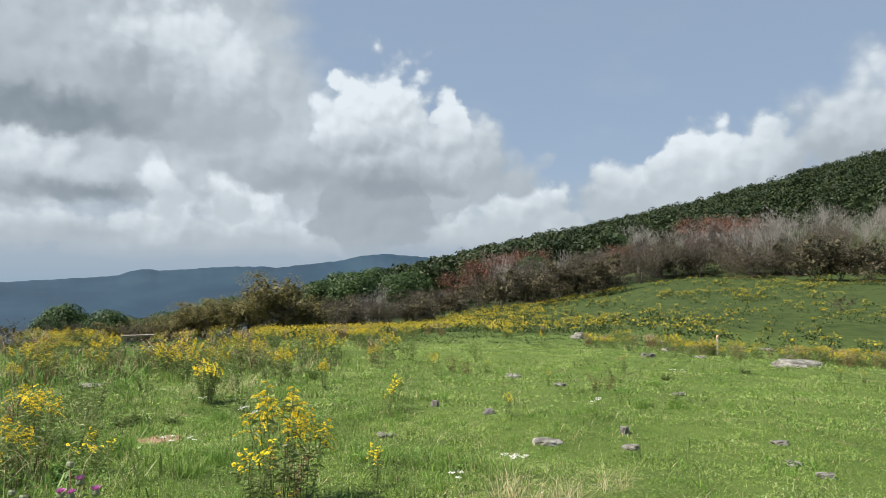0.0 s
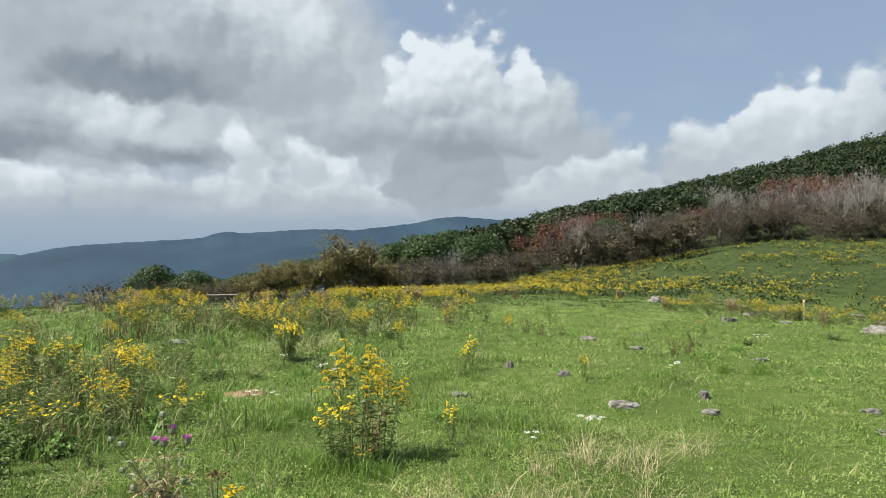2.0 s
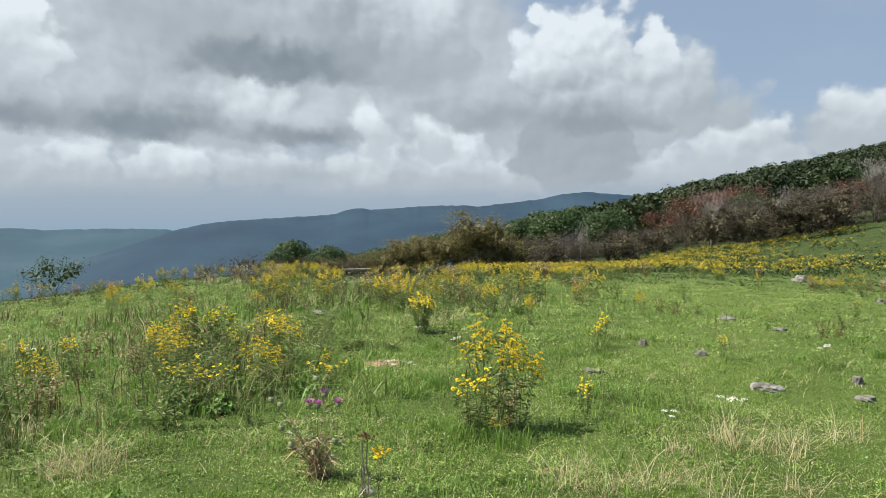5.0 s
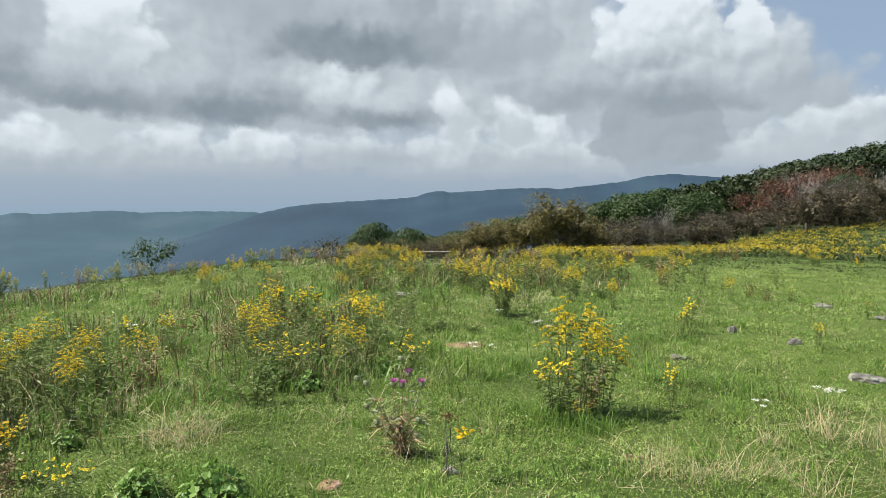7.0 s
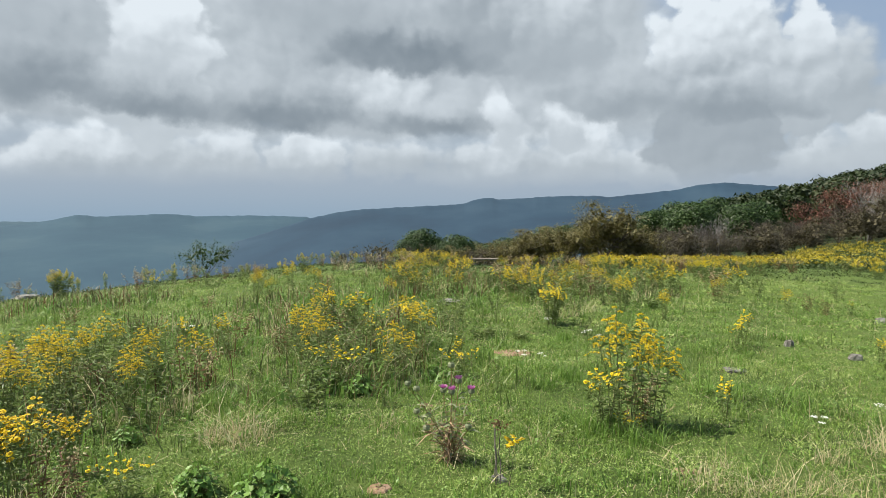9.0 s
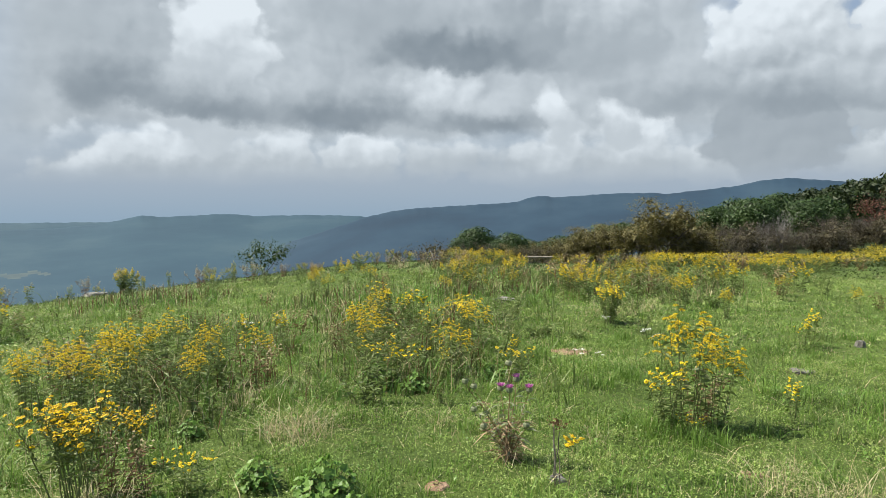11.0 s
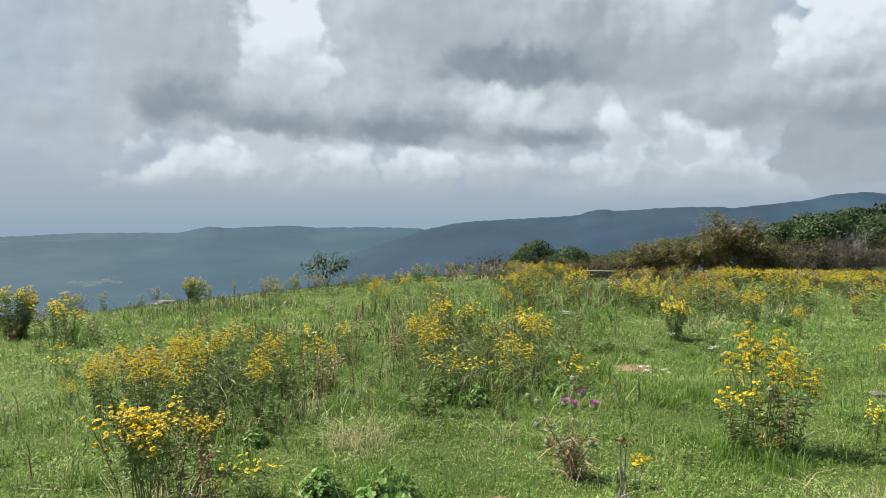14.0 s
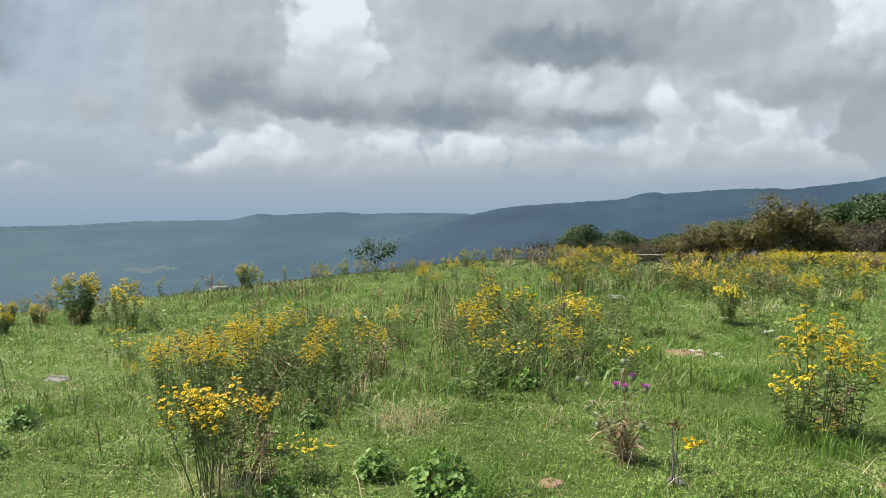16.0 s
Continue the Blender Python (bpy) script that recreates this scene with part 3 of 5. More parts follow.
def tree(name, seed, height, spread, stems, depth, wood, leaf, leaf_n, leaf_size, label, layered=False, low=0.12, jitter=0.35, up=0.8, thick=0.02, twig_n=0, twig=TWIG, twig_len=0.5):
    """A tree of several limbs from one foot, with a ragged crown of small leaves."""
    global rng
    rng = np.random.default_rng(seed)
    ob = new(name)
    ob.empty_display_size = 0.2
    geo, ends = Geo(), []
    trunk = height * (low + 0.1)
    for s in range(stems):
        a = 2 * np.pi * s / stems + rng.uniform(-0.4, 0.4)
        foot = np.array([math.cos(a), math.sin(a), 0]) * 0.05 * spread
        tube(geo, [foot - (0, 0, 0.3), foot + (0, 0, trunk * 0.5), foot * 2 + (0, 0, trunk)], np.array([1.3, 1.0, 0.8]) * height * thick, 6)
        way = (math.cos(a) * spread / height, math.sin(a) * spread / height, 1.0)
        limbs(geo, foot * 2 + (0, 0, trunk * 0.95), way, height * 0.5, height * thick * 0.75, depth, ends, 0.0, 0.62)
        if layered:
            for lev in np.linspace(0.25, 0.8, 4):
                w = (math.cos(a + lev * 5), math.sin(a + lev * 5), 0.15)
                limbs(geo, foot * 2 + (0, 0, trunk + height * 0.45 * lev), w, spread * (0.75 - 0.4 * lev), height * thick * 0.4, max(depth - 1, 0), ends, 0.02, 0.4)
    ends = np.array(ends)
    top = np.percentile(ends[:, 2], 93)
    wide = np.percentile(np.hypot(ends[:, 0], ends[:, 1]), 92)
    fit_z, fit_r = 0.9 / top, spread / wide

    def shaped(p):
        u = p[:, 2] * fit_z
        u = np.where(u < 0.8, u, 0.8 + 0.2 * np.tanh((u - 0.8) / 0.2))
        d = np.hypot(p[:, 0], p[:, 1]) * fit_r / spread
        k = fit_r * np.where(d < 0.8, 1.0, (0.8 + 0.25 * np.tanh((d - 0.8) / 0.25)) / np.maximum(d, 0.1))
        return np.stack([p[:, 0] * k, p[:, 1] * k, u * height], 1)

    geo.v = [shaped(block) for block in geo.v]
    ends = shaped(ends)
    part("trunk", geo, wood, ob)
    if twig_n:
        fuzz = Geo()
        at = ends[rng.integers(0, len(ends), twig_n)] + rng.normal(0, jitter * 0.7, (twig_n, 3))
        at[:, 2] = np.maximum(at[:, 2], height * 0.05)
        out = unit(at - np.array([0, 0, height * 0.25])) + rng.normal(0, 0.45, (twig_n, 3)) + (0, 0, 0.1)
        out = unit(out)
        side = unit(np.cross(out, rng.normal(size=(twig_n, 3)))) * 0.028 * rng.uniform(0.5, 1.2, (twig_n, 1))
        fuzz.add(np.stack([at - side, at + side, at + out * twig_len * rng.uniform(0.4, 1.1, (twig_n, 1))], 1), np.arange(3 * twig_n).reshape(-1, 3))
        part("twig_spray", fuzz, twig, ob, kind="stuff")
    if leaf_n:
        crown = Geo()
        at = ends[rng.integers(0, len(ends), leaf_n)] + rng.normal(0, jitter, (leaf_n, 3)) * (1, 1, 0.5 if layered else 0.8)
        at[:, 2] = np.maximum(at[:, 2], height * low * 0.6)
        flakes(crown, at, leaf_size, up)
        core = ends[rng.integers(0, len(ends), leaf_n // 12)] * (0.78, 0.78, 0.88)
        flakes(crown, core + rng.normal(0, jitter * 0.6, core.shape), leaf_size * 3.0, 0.3)
        part("crown", crown, leaf, ob, kind="stuff")
    return tagged(ob, label, "tree", "trees along the pasture edge")


def billowed(geo, at, w, h, lobes, per, size):
    """A broadleaf crown: rounded boughs heaped on one another, each a shell of leaf clumps."""
    d = unit(rng.normal(size=(lobes, 3)))
    d[:, 2] = np.abs(d[:, 2]) * 1.2 - 0.25
    heart = np.asarray(at) + d * (w * 0.62, w * 0.62, h * 0.36)
    rad = rng.uniform(0.34, 0.58, lobes) * w
    e = unit(rng.normal(size=(lobes * per, 3)) + (0, 0, 0.45))
    big = np.repeat(rad, per)[:, None]
    p = np.repeat(heart, per, 0) + e * big * (1, 1, 0.8) * rng.uniform(0.82, 1.06, (lobes * per, 1))
    nrm = unit(e * (0.8, 0.8, 1.1) + rng.normal(0, 0.32, e.shape))
    a = unit(np.cross(nrm, rng.normal(size=e.shape)))
    b = np.cross(nrm, a)
    s = size * rng.uniform(0.6, 1.3, (len(p), 1))
    geo.add(np.stack([p - a * s, p + a * s * 0.5 - b * s * 0.9, p + a * s * 0.9 + b * s * 0.7], 1), np.arange(3 * len(p)).reshape(-1, 3))
    return len(p)


def polar(az, r):
    return r * math.sin(radians(az)), r * math.cos(radians(az))


def scatter_trees(proto, places):
    """Places a tree and its copies: bearing, distance, size."""
    for i, (az, r, size) in enumerate(places):
        x, y = polar(az, r)
        m = at_ground(x, y, (az * 7.3 + r) % 6.28, size, 0.1)
        if i == 0:
            proto.matrix_basis = m
        else:
            copy_sized(proto, x, y, (az * 7.3 + r) % 6.28, size)


def copy_sized(proto, x, y, turn, size):
    keep = proto.scale.copy()
    proto.scale = (size,) * 3
    ob = copy_thing(proto, Matrix.LocRotScale((x, y, float(ground_z(x, y)) - 0.1), Euler((0, 0, turn)), None))
    proto.scale = keep
    return ob


def along_edge(seed, az0, az1, n, back0, back1, s0, s1):
    """Bearings, distances and sizes strewn along the wood's edge."""
    q = np.random.default_rng(seed)
    az = np.sort(q.uniform(az0, az1, n))
    return [(float(a), float(edge_r(a) + q.uniform(back0, back1)), float(q.uniform(s0, s1))) for a in az]


grey_a = tree("bare_tree", 11, 5.8, 2.8, 6, 2, TWIG, LEAF_BROWN, 160, 0.08, "leafless grey-brown thicket tree at the wood's edge", jitter=0.35, thick=0.009, twig_n=1300)
grey_b = tree("bare_tree", 12, 4.6, 3.0, 7, 2, TWIG, LEAF_BROWN, 900, 0.08, "half-bare brownish shrub tree at the wood's edge", jitter=0.4, thick=0.009, twig_n=1300, low=0.04)
dead = tree("dead_tree", 13, 7.2, 2.7, 7, 2, BLEACHED, LEAF_BROWN, 0, 0.1, "dead bleached pale-grey tree without leaves", thick=0.009, twig_n=420, twig=BLEACHED, twig_len=0.7)
rust = tree("rust_tree", 14, 7.0, 3.2, 5, 2, TWIG, LEAF_RUST, 2600, 0.10, "small tree with rust-red autumn leaves", jitter=0.45, thick=0.010, twig_n=500)
thorn = tree("thorn_tree", 15, 4.4, 2.7, 4, 2, BARK, LEAF_OLIVE, 9500, 0.07, "low spreading thorn tree with olive-brown leaves", True, 0.06, 0.30, 1.6, 0.014)
thorn_dark = tree("thorn_tree", 16, 4.6, 3.0, 4, 2, BARK, LEAF_BROWN, 5000, 0.095, "dark brownish layered thorn tree at the pasture edge", True, 0.03, 0.34, 1.6, 0.014, 300)
green = tree("green_tree", 17, 5.2, 2.6, 4, 2, BARK, LEAF_GREEN, 0, 0.11, "round dense green broadleaf tree", False, 0.1, 0.45, 0.8, 0.016)
green_crown = Geo()
billowed(green_crown, (0, 0, 3.1), 3.0, 5.0, 26, 260, 0.13)
part("crown", green_crown, LEAF_GREEN, green, kind="stuff")

scatter_trees(thorn, [(-13.2, 57, 1.12), (-11.4, 60, 0.8), (-15.1, 60, 0.8), (-16.9, 64, 0.82), (-10.2, 62, 0.66), (-19.0, 68, 0.85), (-22.0, 72, 0.68), (-24.5, 76, 0.65), (-17.9, 70, 0.9), (-20.6, 74, 0.75), (-27.0, 80, 0.55)])
scatter_trees(thorn_dark, [(-2.0, 84, 0.85), (4.5, 97, 1.2), (9.5, 102, 1.25), (12.3, 103, 1.25), (7.0, 100, 1.1), (27.0, 120, 1.5), (30.2, 122, 1.35), (25.0, 134, 1.2), (18.6, 130, 1.1), (0.8, 93, 0.9), (33, 126, 1.4), (16.5, 126, 1.1), (10.9, 101, 1.1), (28.5, 121, 1.2), (-7.5, 74, 0.8), (22.4, 133, 1.0)])
scatter_trees(dead, [(4.6, 104, 1.1), (9.0, 107, 1.0), (-5.0, 84, 0.68), (-6.0, 85, 0.6), (-6.8, 84, 0.5), (18.0, 138, 1.1), (21.5, 140, 1.15), (26.0, 150, 1.25), (29.0, 152, 1.3), (31.5, 155, 1.2), (24.0, 146, 1.15), (16.0, 134, 1.1), (32.5, 165, 1.3)]
              + along_edge(5, 14, 34, 26, 8, 55, 0.9, 1.35))
scatter_trees(rust, [(2.6, 116, 1.0), (4.0, 120, 1.1), (5.4, 122, 1.05), (6.6, 124, 1.1), (19.0, 152, 1.3), (20.5, 155, 1.25), (22.4, 156, 1.25), (0.8, 110, 0.8), (13.5, 126, 0.9), (21.3, 150, 1.2)])
scatter_trees(grey_a, along_edge(1, 2, 34, 30, 0, 14, 0.8, 1.15) + along_edge(8, 15, 36, 34, 8, 60, 0.9, 1.3) + along_edge(7, -9, 2, 9, 0, 12, 0.45, 0.75))
scatter_trees(grey_b, along_edge(2, 3, 34, 38, -1, 10, 0.75, 1.1) + along_edge(6, -9, 3, 14, -1, 10, 0.45, 0.75) + along_edge(9, -28, -9, 9, 4, 22, 0.45, 0.7))
scatter_trees(green, [(-27.3, 84, 0.90), (-26.2, 88, 0.79), (-24.6, 92, 0.92), (-23.2, 96, 0.82), (-20.8, 88, 0.79), (-18.9, 90, 0.82), (-17.4, 84, 0.87), (-15.8, 92, 0.92), (-9.4, 90, 0.95), (-8.0, 96, 1.1), (-14.0, 100, 0.87), (-21.8, 80, 0.60), (-11.8, 96, 0.9), (-25.4, 82, 0.66), (-28.2, 82, 0.66), (-19.8, 80, 0.60)]
              + along_edge(3, -9, 14, 24, 12, 42, 0.6, 1.25))


def far_woods():
    """The hill's woods: crowns of many leaf clumps, too many to count."""
    global rng
    rng = np.random.default_rng(21)
    geo = Geo()
    n = 5200
    az, q = rng.uniform(-10, 40, n), rng.uniform(0, 1, n)
    r0, r1 = edge_r(az) + np.interp(az, [-30, -14, 0, 14, 20, 40], [25, 30, 22, 26, 40, 60]), np.interp(az, HILL_AZ, HILL_R) + 8
    r = np.sqrt(r0 ** 2 + q * np.maximum(r1 ** 2 - r0 ** 2, 100))
    keep = rng.uniform(0, 1, n) < (r1 - r0 + 30) * (r1 + r0) / 150000 * 0.46
    az, r = np.radians(az[keep]), r[keep]
    x, y = r * np.sin(az), r * np.cos(az)
    z = ground_z(x, y)
    tall = np.interp(np.degrees(az), [-10, 5], [0.6, 1.0])
    hue = []
    for k in range(len(x)):
        h = rng.uniform(5.0, 9.5) * tall[k]
        w = rng.uniform(2.2, 4.6) * tall[k]
        m = billowed(geo, (x[k], y[k], z[k] + h * 0.55), w, h, 10, 34, 0.34)
        hue.append(np.full(m, rng.beta(1.6, 1.9)))
    me = geo.mesh("hill_woods", WOODS)
    me.attributes.new("tint", "FLOAT", "FACE").data.foreach_set("value", np.concatenate(hue).astype(np.float32))
    return tagged(new("hill_woods", me), "dense broadleaf woods covering the hillside, dark-green with cloud shade in the colour", "woods", kind="stuff")


far_woods()


# ---- flowering weeds ----
UP = np.array([0, 0, 1.0])


def stem_line(foot, lean, height, n=7, sway=0.05):
    """Points up a swaying stem."""
    t = np.linspace(0, 1, n)[:, None]
    wob = np.cumsum(rng.normal(0, sway / n, (n, 3)) * (1, 1, 0), 0)
    return np.asarray(foot) + np.asarray(lean) * t ** 1.5 + UP * height * t + wob * height


def stem_leaves(geo, pts, n, length, width, t0=0.12, t1=0.85, rise=0.25, fold=0.25):
    t = np.sort(rng.uniform(t0, t1, n)) * (len(pts) - 1)
    i = np.minimum(t.astype(int), len(pts) - 2)
    at = pts[i] + (pts[i + 1] - pts[i]) * (t - i)[:, None]
    a = rng.uniform(0, 2 * np.pi, n)
    way = np.stack([np.cos(a), np.sin(a), rng.normal(rise, 0.25, n)], 1)
    leaves(geo, at, way, length * rng.uniform(0.6, 1.2, n), width * rng.uniform(0.7, 1.3, n), fold)


def goldenrod(seed, stems, spread, leaf_n, sprays, florets, size, label, stalk=STALK, bloom=YELLOW, plume=0.34, leaf=WEED, floret=0.011, split=True, leaf_size=0.10):
    """Stems a metre tall with narrow leaves and a plume of arching yellow sprays."""
    global rng
    rng = np.random.default_rng(seed)
    ob = new("goldenrod")
    ob.empty_display_size = 0.1
    sg, lg, fg = Geo(), Geo(), Geo()
    for s in range(stems):
        a, d = rng.uniform(0, 2 * np.pi), spread * math.sqrt(rng.uniform(0, 1))
        foot = np.array([math.cos(a) * d * 0.45, math.sin(a) * d * 0.45, -0.03])
        h = rng.uniform(0.82, 1.0) * (1 - 0.24 * (d / spread) ** 2)
        pts = stem_line(foot, np.array([math.cos(a), math.sin(a), 0]) * d * 0.7, h)
        if split:
            sg, lg, fg = Geo(), Geo(), Geo()
        tube(sg, pts, np.linspace(0.005, 0.002, len(pts)), 3)
        stem_leaves(lg, pts, leaf_n, leaf_size, leaf_size * 0.24, 0.05, 0.9)
        for k in range(sprays):
            f = k / max(sprays - 1, 1)
            t = (1 - plume + plume * f) * (len(pts) - 1)
            i = min(int(t), len(pts) - 2)
            at = pts[i] + (pts[i + 1] - pts[i]) * (t - i)
            b = k * 2.4 + rng.uniform(-0.5, 0.5)
            reach = size * (1.05 - 0.75 * f) * rng.uniform(0.7, 1.2)
            u = np.linspace(0, 1, 5)[:, None]
            arc = at + np.array([math.cos(b), math.sin(b), 0]) * reach * u + UP * reach * (0.62 * u - 0.72 * u ** 2)
            if split:
                tube(sg, arc, np.linspace(0.002, 0.001, 5), 3)
            q = rng.uniform(0.08, 1, florets)
            j = np.minimum((q * 4).astype(int), 3)
            on = arc[j] + (arc[j + 1] - arc[j]) * (q * 4 - j)[:, None] + UP * 0.005 + rng.normal(0, 0.0040, (florets, 3))
            flakes(fg, on, floret, 0.7)
        if split or s == stems - 1:
            stem = part("stem", sg, stalk, ob, kind="" if split else "stuff")
            part("leaves", lg, leaf, stem, kind="stuff")
            part("bloom", fg, bloom, stem, kind="stuff")
    return tagged(ob, label, "wildflower", "yellow weeds in the pasture")


def flower_head(petal, n=8):
    """One daisy-like head of unit radius: a ring of notched petals round a low dome."""
    geo = Geo()
    ang = np.arange(n) * 2 * np.pi / n
    ray = np.stack([np.cos(ang), np.sin(ang), 0 * ang], 1)
    off, off2 = (np.stack([np.cos(ang + s), np.sin(ang + s), 0 * ang], 1) for s in (0.40, -0.40))
    v = np.stack([ray * 0.25, off * 0.95 - UP * 0.12, ray - UP * rng.uniform(0.15, 0.45, (n, 1)), off2 * 0.9 - UP * 0.15], 1)
    geo.add(v, np.arange(4 * n).reshape(n, 4))
    k = 6
    ang = np.arange(k) * 2 * np.pi / k
    ring = np.stack([np.cos(ang), np.sin(ang), 0 * ang], 1) * 0.5
    base = geo.n
    geo.add(np.concatenate([ring, ring * 0.6 + UP * 0.25, [UP * 0.34]]), np.array([[i, (i + 1) % k, k + (i + 1) % k, k + i] for i in range(k)]))
    geo.f.append(np.array([[k + i, k + (i + 1) % k, 2 * k] for i in range(k)]) + base)
    me = geo.mesh("flower_head", petal)
    me.materials.append(EYE)
    for f in list(me.polygons)[n:]:
        f.material_index = 1
    return me


def sneezeweed(seed, stems, spread, leaf_n, per_stem, label, petal=PETAL, radius=0.019, leaf_len=0.11, leaf_w=0.024, bare=0.22, stalk=STALK):
    """Branching stems a metre tall, each with a flat-topped spray of yellow daisies."""
    global rng
    rng = np.random.default_rng(seed)
    ob = new("sneezeweed")
    ob.empty_display_size = 0.1
    daisies = [flower_head(petal) for _ in range(3)]
    for s in range(stems):
        sg, lg, tips = Geo(), Geo(), []
        a, d = rng.uniform(0, 2 * np.pi), spread * math.sqrt(rng.uniform(0.05, 1))
        foot = np.array([math.cos(a) * d * 0.3, math.sin(a) * d * 0.3, -0.03])
        h = rng.uniform(0.68, 0.9)
        pts = stem_line(foot, np.array([math.cos(a), math.sin(a), 0]) * d * 0.8, h, sway=0.1)
        tube(sg, pts, np.linspace(0.007, 0.003, len(pts)), 4)
        stem_leaves(lg, pts, leaf_n, leaf_len, leaf_w, bare, 0.97)
        for k in range(per_stem):
            t = rng.uniform(0.74, 1.0) * (len(pts) - 1)
            i = min(int(t), len(pts) - 2)
            at = pts[i] + (pts[i + 1] - pts[i]) * (t - i)
            b = rng.uniform(0, 2 * np.pi)
            tip = at + np.array([math.cos(b), math.sin(b), 0]) * rng.uniform(0.02, 0.1) + UP * rng.uniform(0.06, 0.14)
            tip[2] = min(tip[2], 1.0)
            tube(sg, np.array([at, (at + tip) / 2 + rng.normal(0, 0.008, 3), tip]), [0.0022, 0.0018, 0.0014], 3)
            tips.append(tip)
            stem_leaves(lg, np.array([at, (at + tip) / 2, tip]), 2, leaf_len * 0.5, leaf_w * 0.6, 0.1, 0.9)
        stem = part("stem", sg, stalk, ob)
        part("leaves", lg, WEED, stem, kind="stuff")
        for k, tip in enumerate(tips):
            f = new("flower_head", daisies[k % 3])
            f.parent = stem
            face = Vector((rng.normal(0, 0.45), rng.normal(-0.2, 0.45), 1.0)).to_track_quat("Z", "Y")
            f.matrix_basis = Matrix.LocRotScale(Vector(tip), face, (radius * rng.uniform(0.8, 1.25),) * 3)
    return tagged(ob, label, "wildflower", "yellow weeds in the pasture")


def leafy(name, seed, stems, spread, leaf_n, length, width, material, label, group):
    """A leafy weed with no bloom."""
    global rng
    rng = np.random.default_rng(seed)
    ob = new(name)
    ob.empty_display_size = 0.1
    sg, lg = Geo(), Geo()
    for s in range(stems):
        a, d = rng.uniform(0, 2 * np.pi), spread * math.sqrt(rng.uniform(0.05, 1))
        pts = stem_line((math.cos(a) * d * 0.3, math.sin(a) * d * 0.3, -0.03), np.array([math.cos(a), math.sin(a), 0]) * d, rng.uniform(0.5, 1.0), 6, 0.12)
        tube(sg, pts, np.linspace(0.008, 0.004, 6), 3)
        stem_leaves(lg, pts, leaf_n, length, width, 0.1, 1.0, 0.35, 0.2)
    part("stem", sg, STALK, ob, kind="stuff")
    part("leaves", lg, material, ob, kind="stuff")
    return tagged(ob, label, "weed", group)


def lobed(name, seed, n, label, size=1.0, material=WEED_BRIGHT):
    """A low rosette of broad, folded, lobed leaves on stalks."""
    global rng
    rng = np.random.default_rng(seed)
    ob = new(name)
    ob.empty_display_size = 0.1
    sg, lg = Geo(), Geo()
    for k in range(n):
        a, d, z = rng.uniform(0, 2 * np.pi), 0.55 * size * math.sqrt(rng.uniform(0.0, 1)), rng.uniform(0.3, 1.0)
        at = np.array([math.cos(a) * d, math.sin(a) * d, z * (1 - 0.6 * d / (0.55 * size))])
        tube(sg, np.array([at * (0.25, 0.25, 0) - (0, 0, 0.03), at * (0.6, 0.6, 0.7), at]), [0.009, 0.007, 0.005], 3)
        nrm = unit(np.array([math.cos(a) * 0.6, math.sin(a) * 0.6, 1.0]) + rng.normal(0, 0.35, 3))
        f = unit(np.cross(nrm, rng.normal(size=3)))
        g2 = np.cross(nrm, f)
        L = rng.uniform(0.045, 0.115) * size
        ang = np.linspace(-2.6, 2.6, 13)
        rad = L * (0.55 + 0.45 * np.cos(ang)) * np.where(np.arange(13) % 2 == 0, 1.0, 0.66) + L * 0.25
        rim = at + (np.cos(ang) * rad)[:, None] * f + (np.sin(ang) * rad)[:, None] * g2 - nrm * (np.abs(np.sin(ang)) * L * -0.25)[:, None]
        lg.add(np.concatenate([[at], rim]), np.array([[0, i + 1, i + 2] for i in range(12)]))
    part("stem", sg, STALK, ob)
    part("leaves", lg, material, ob, kind="stuff")
    return tagged(ob, label, "weed", "broad-leaved weeds")


def tuft(name, seed, n, spread, material, label, lean=0.5, width=0.006, category="grass tuft"):
    """A tuft of long blades, a metre tall, to be sized."""
    global rng
    rng = np.random.default_rng(seed)
    geo = Geo()
    a, d = rng.uniform(0, 2 * np.pi, n), spread * np.sqrt(rng.uniform(0, 1, n))
    blades(geo, np.cos(a) * d, np.sin(a) * d, np.full(n, -0.02), rng.uniform(0.35, 1.0, n), width * rng.uniform(0.7, 1.3, n), lean)
    return tagged(new(name, geo.mesh(name, material)), label, category, "tufts in the pasture")


def drift(name, label, category, proto, places):
    """A far drift of plants like the given one, joined: stems, leaves and bloom each one mesh."""
    bits = [c for c in proto.children_recursive if c.type == "MESH"]
    for bit in bits:
        src = bit.data
        v = np.empty(len(src.vertices) * 3)
        src.vertices.foreach_get("co", v)
        v = v.reshape(-1, 3)
        faces = {}
        for f in src.polygons:
            faces.setdefault(len(f.vertices), []).append(list(f.vertices))
        faces = [np.array(f) for f in faces.values()]
        geo = Geo()
        for x, y, h in places:
            turn = (x * 3.1 + y * 1.7) % 6.28
            c, sn = math.cos(turn) * h, math.sin(turn) * h
            geo.v.append(np.stack([x + v[:, 0] * c - v[:, 1] * sn, y + v[:, 0] * sn + v[:, 1] * c, float(ground_z(x, y)) - 0.01 + v[:, 2] * h], 1))
            geo.f.extend(f + geo.n for f in faces)
            geo.n += len(v)
        kind_of = bit.name.split(".")[0]
        tagged(new(name + "_" + kind_of, geo.mesh(name + "_" + kind_of, src.materials[0])), label + " " + kind_of, category, kind="stuff")


def near_and_far(places, reach=26.0):
    near = [p for p in places if math.hypot(p[0], p[1]) < reach and p[0] < 3.5]
    return near, [p for p in places if p not in near]


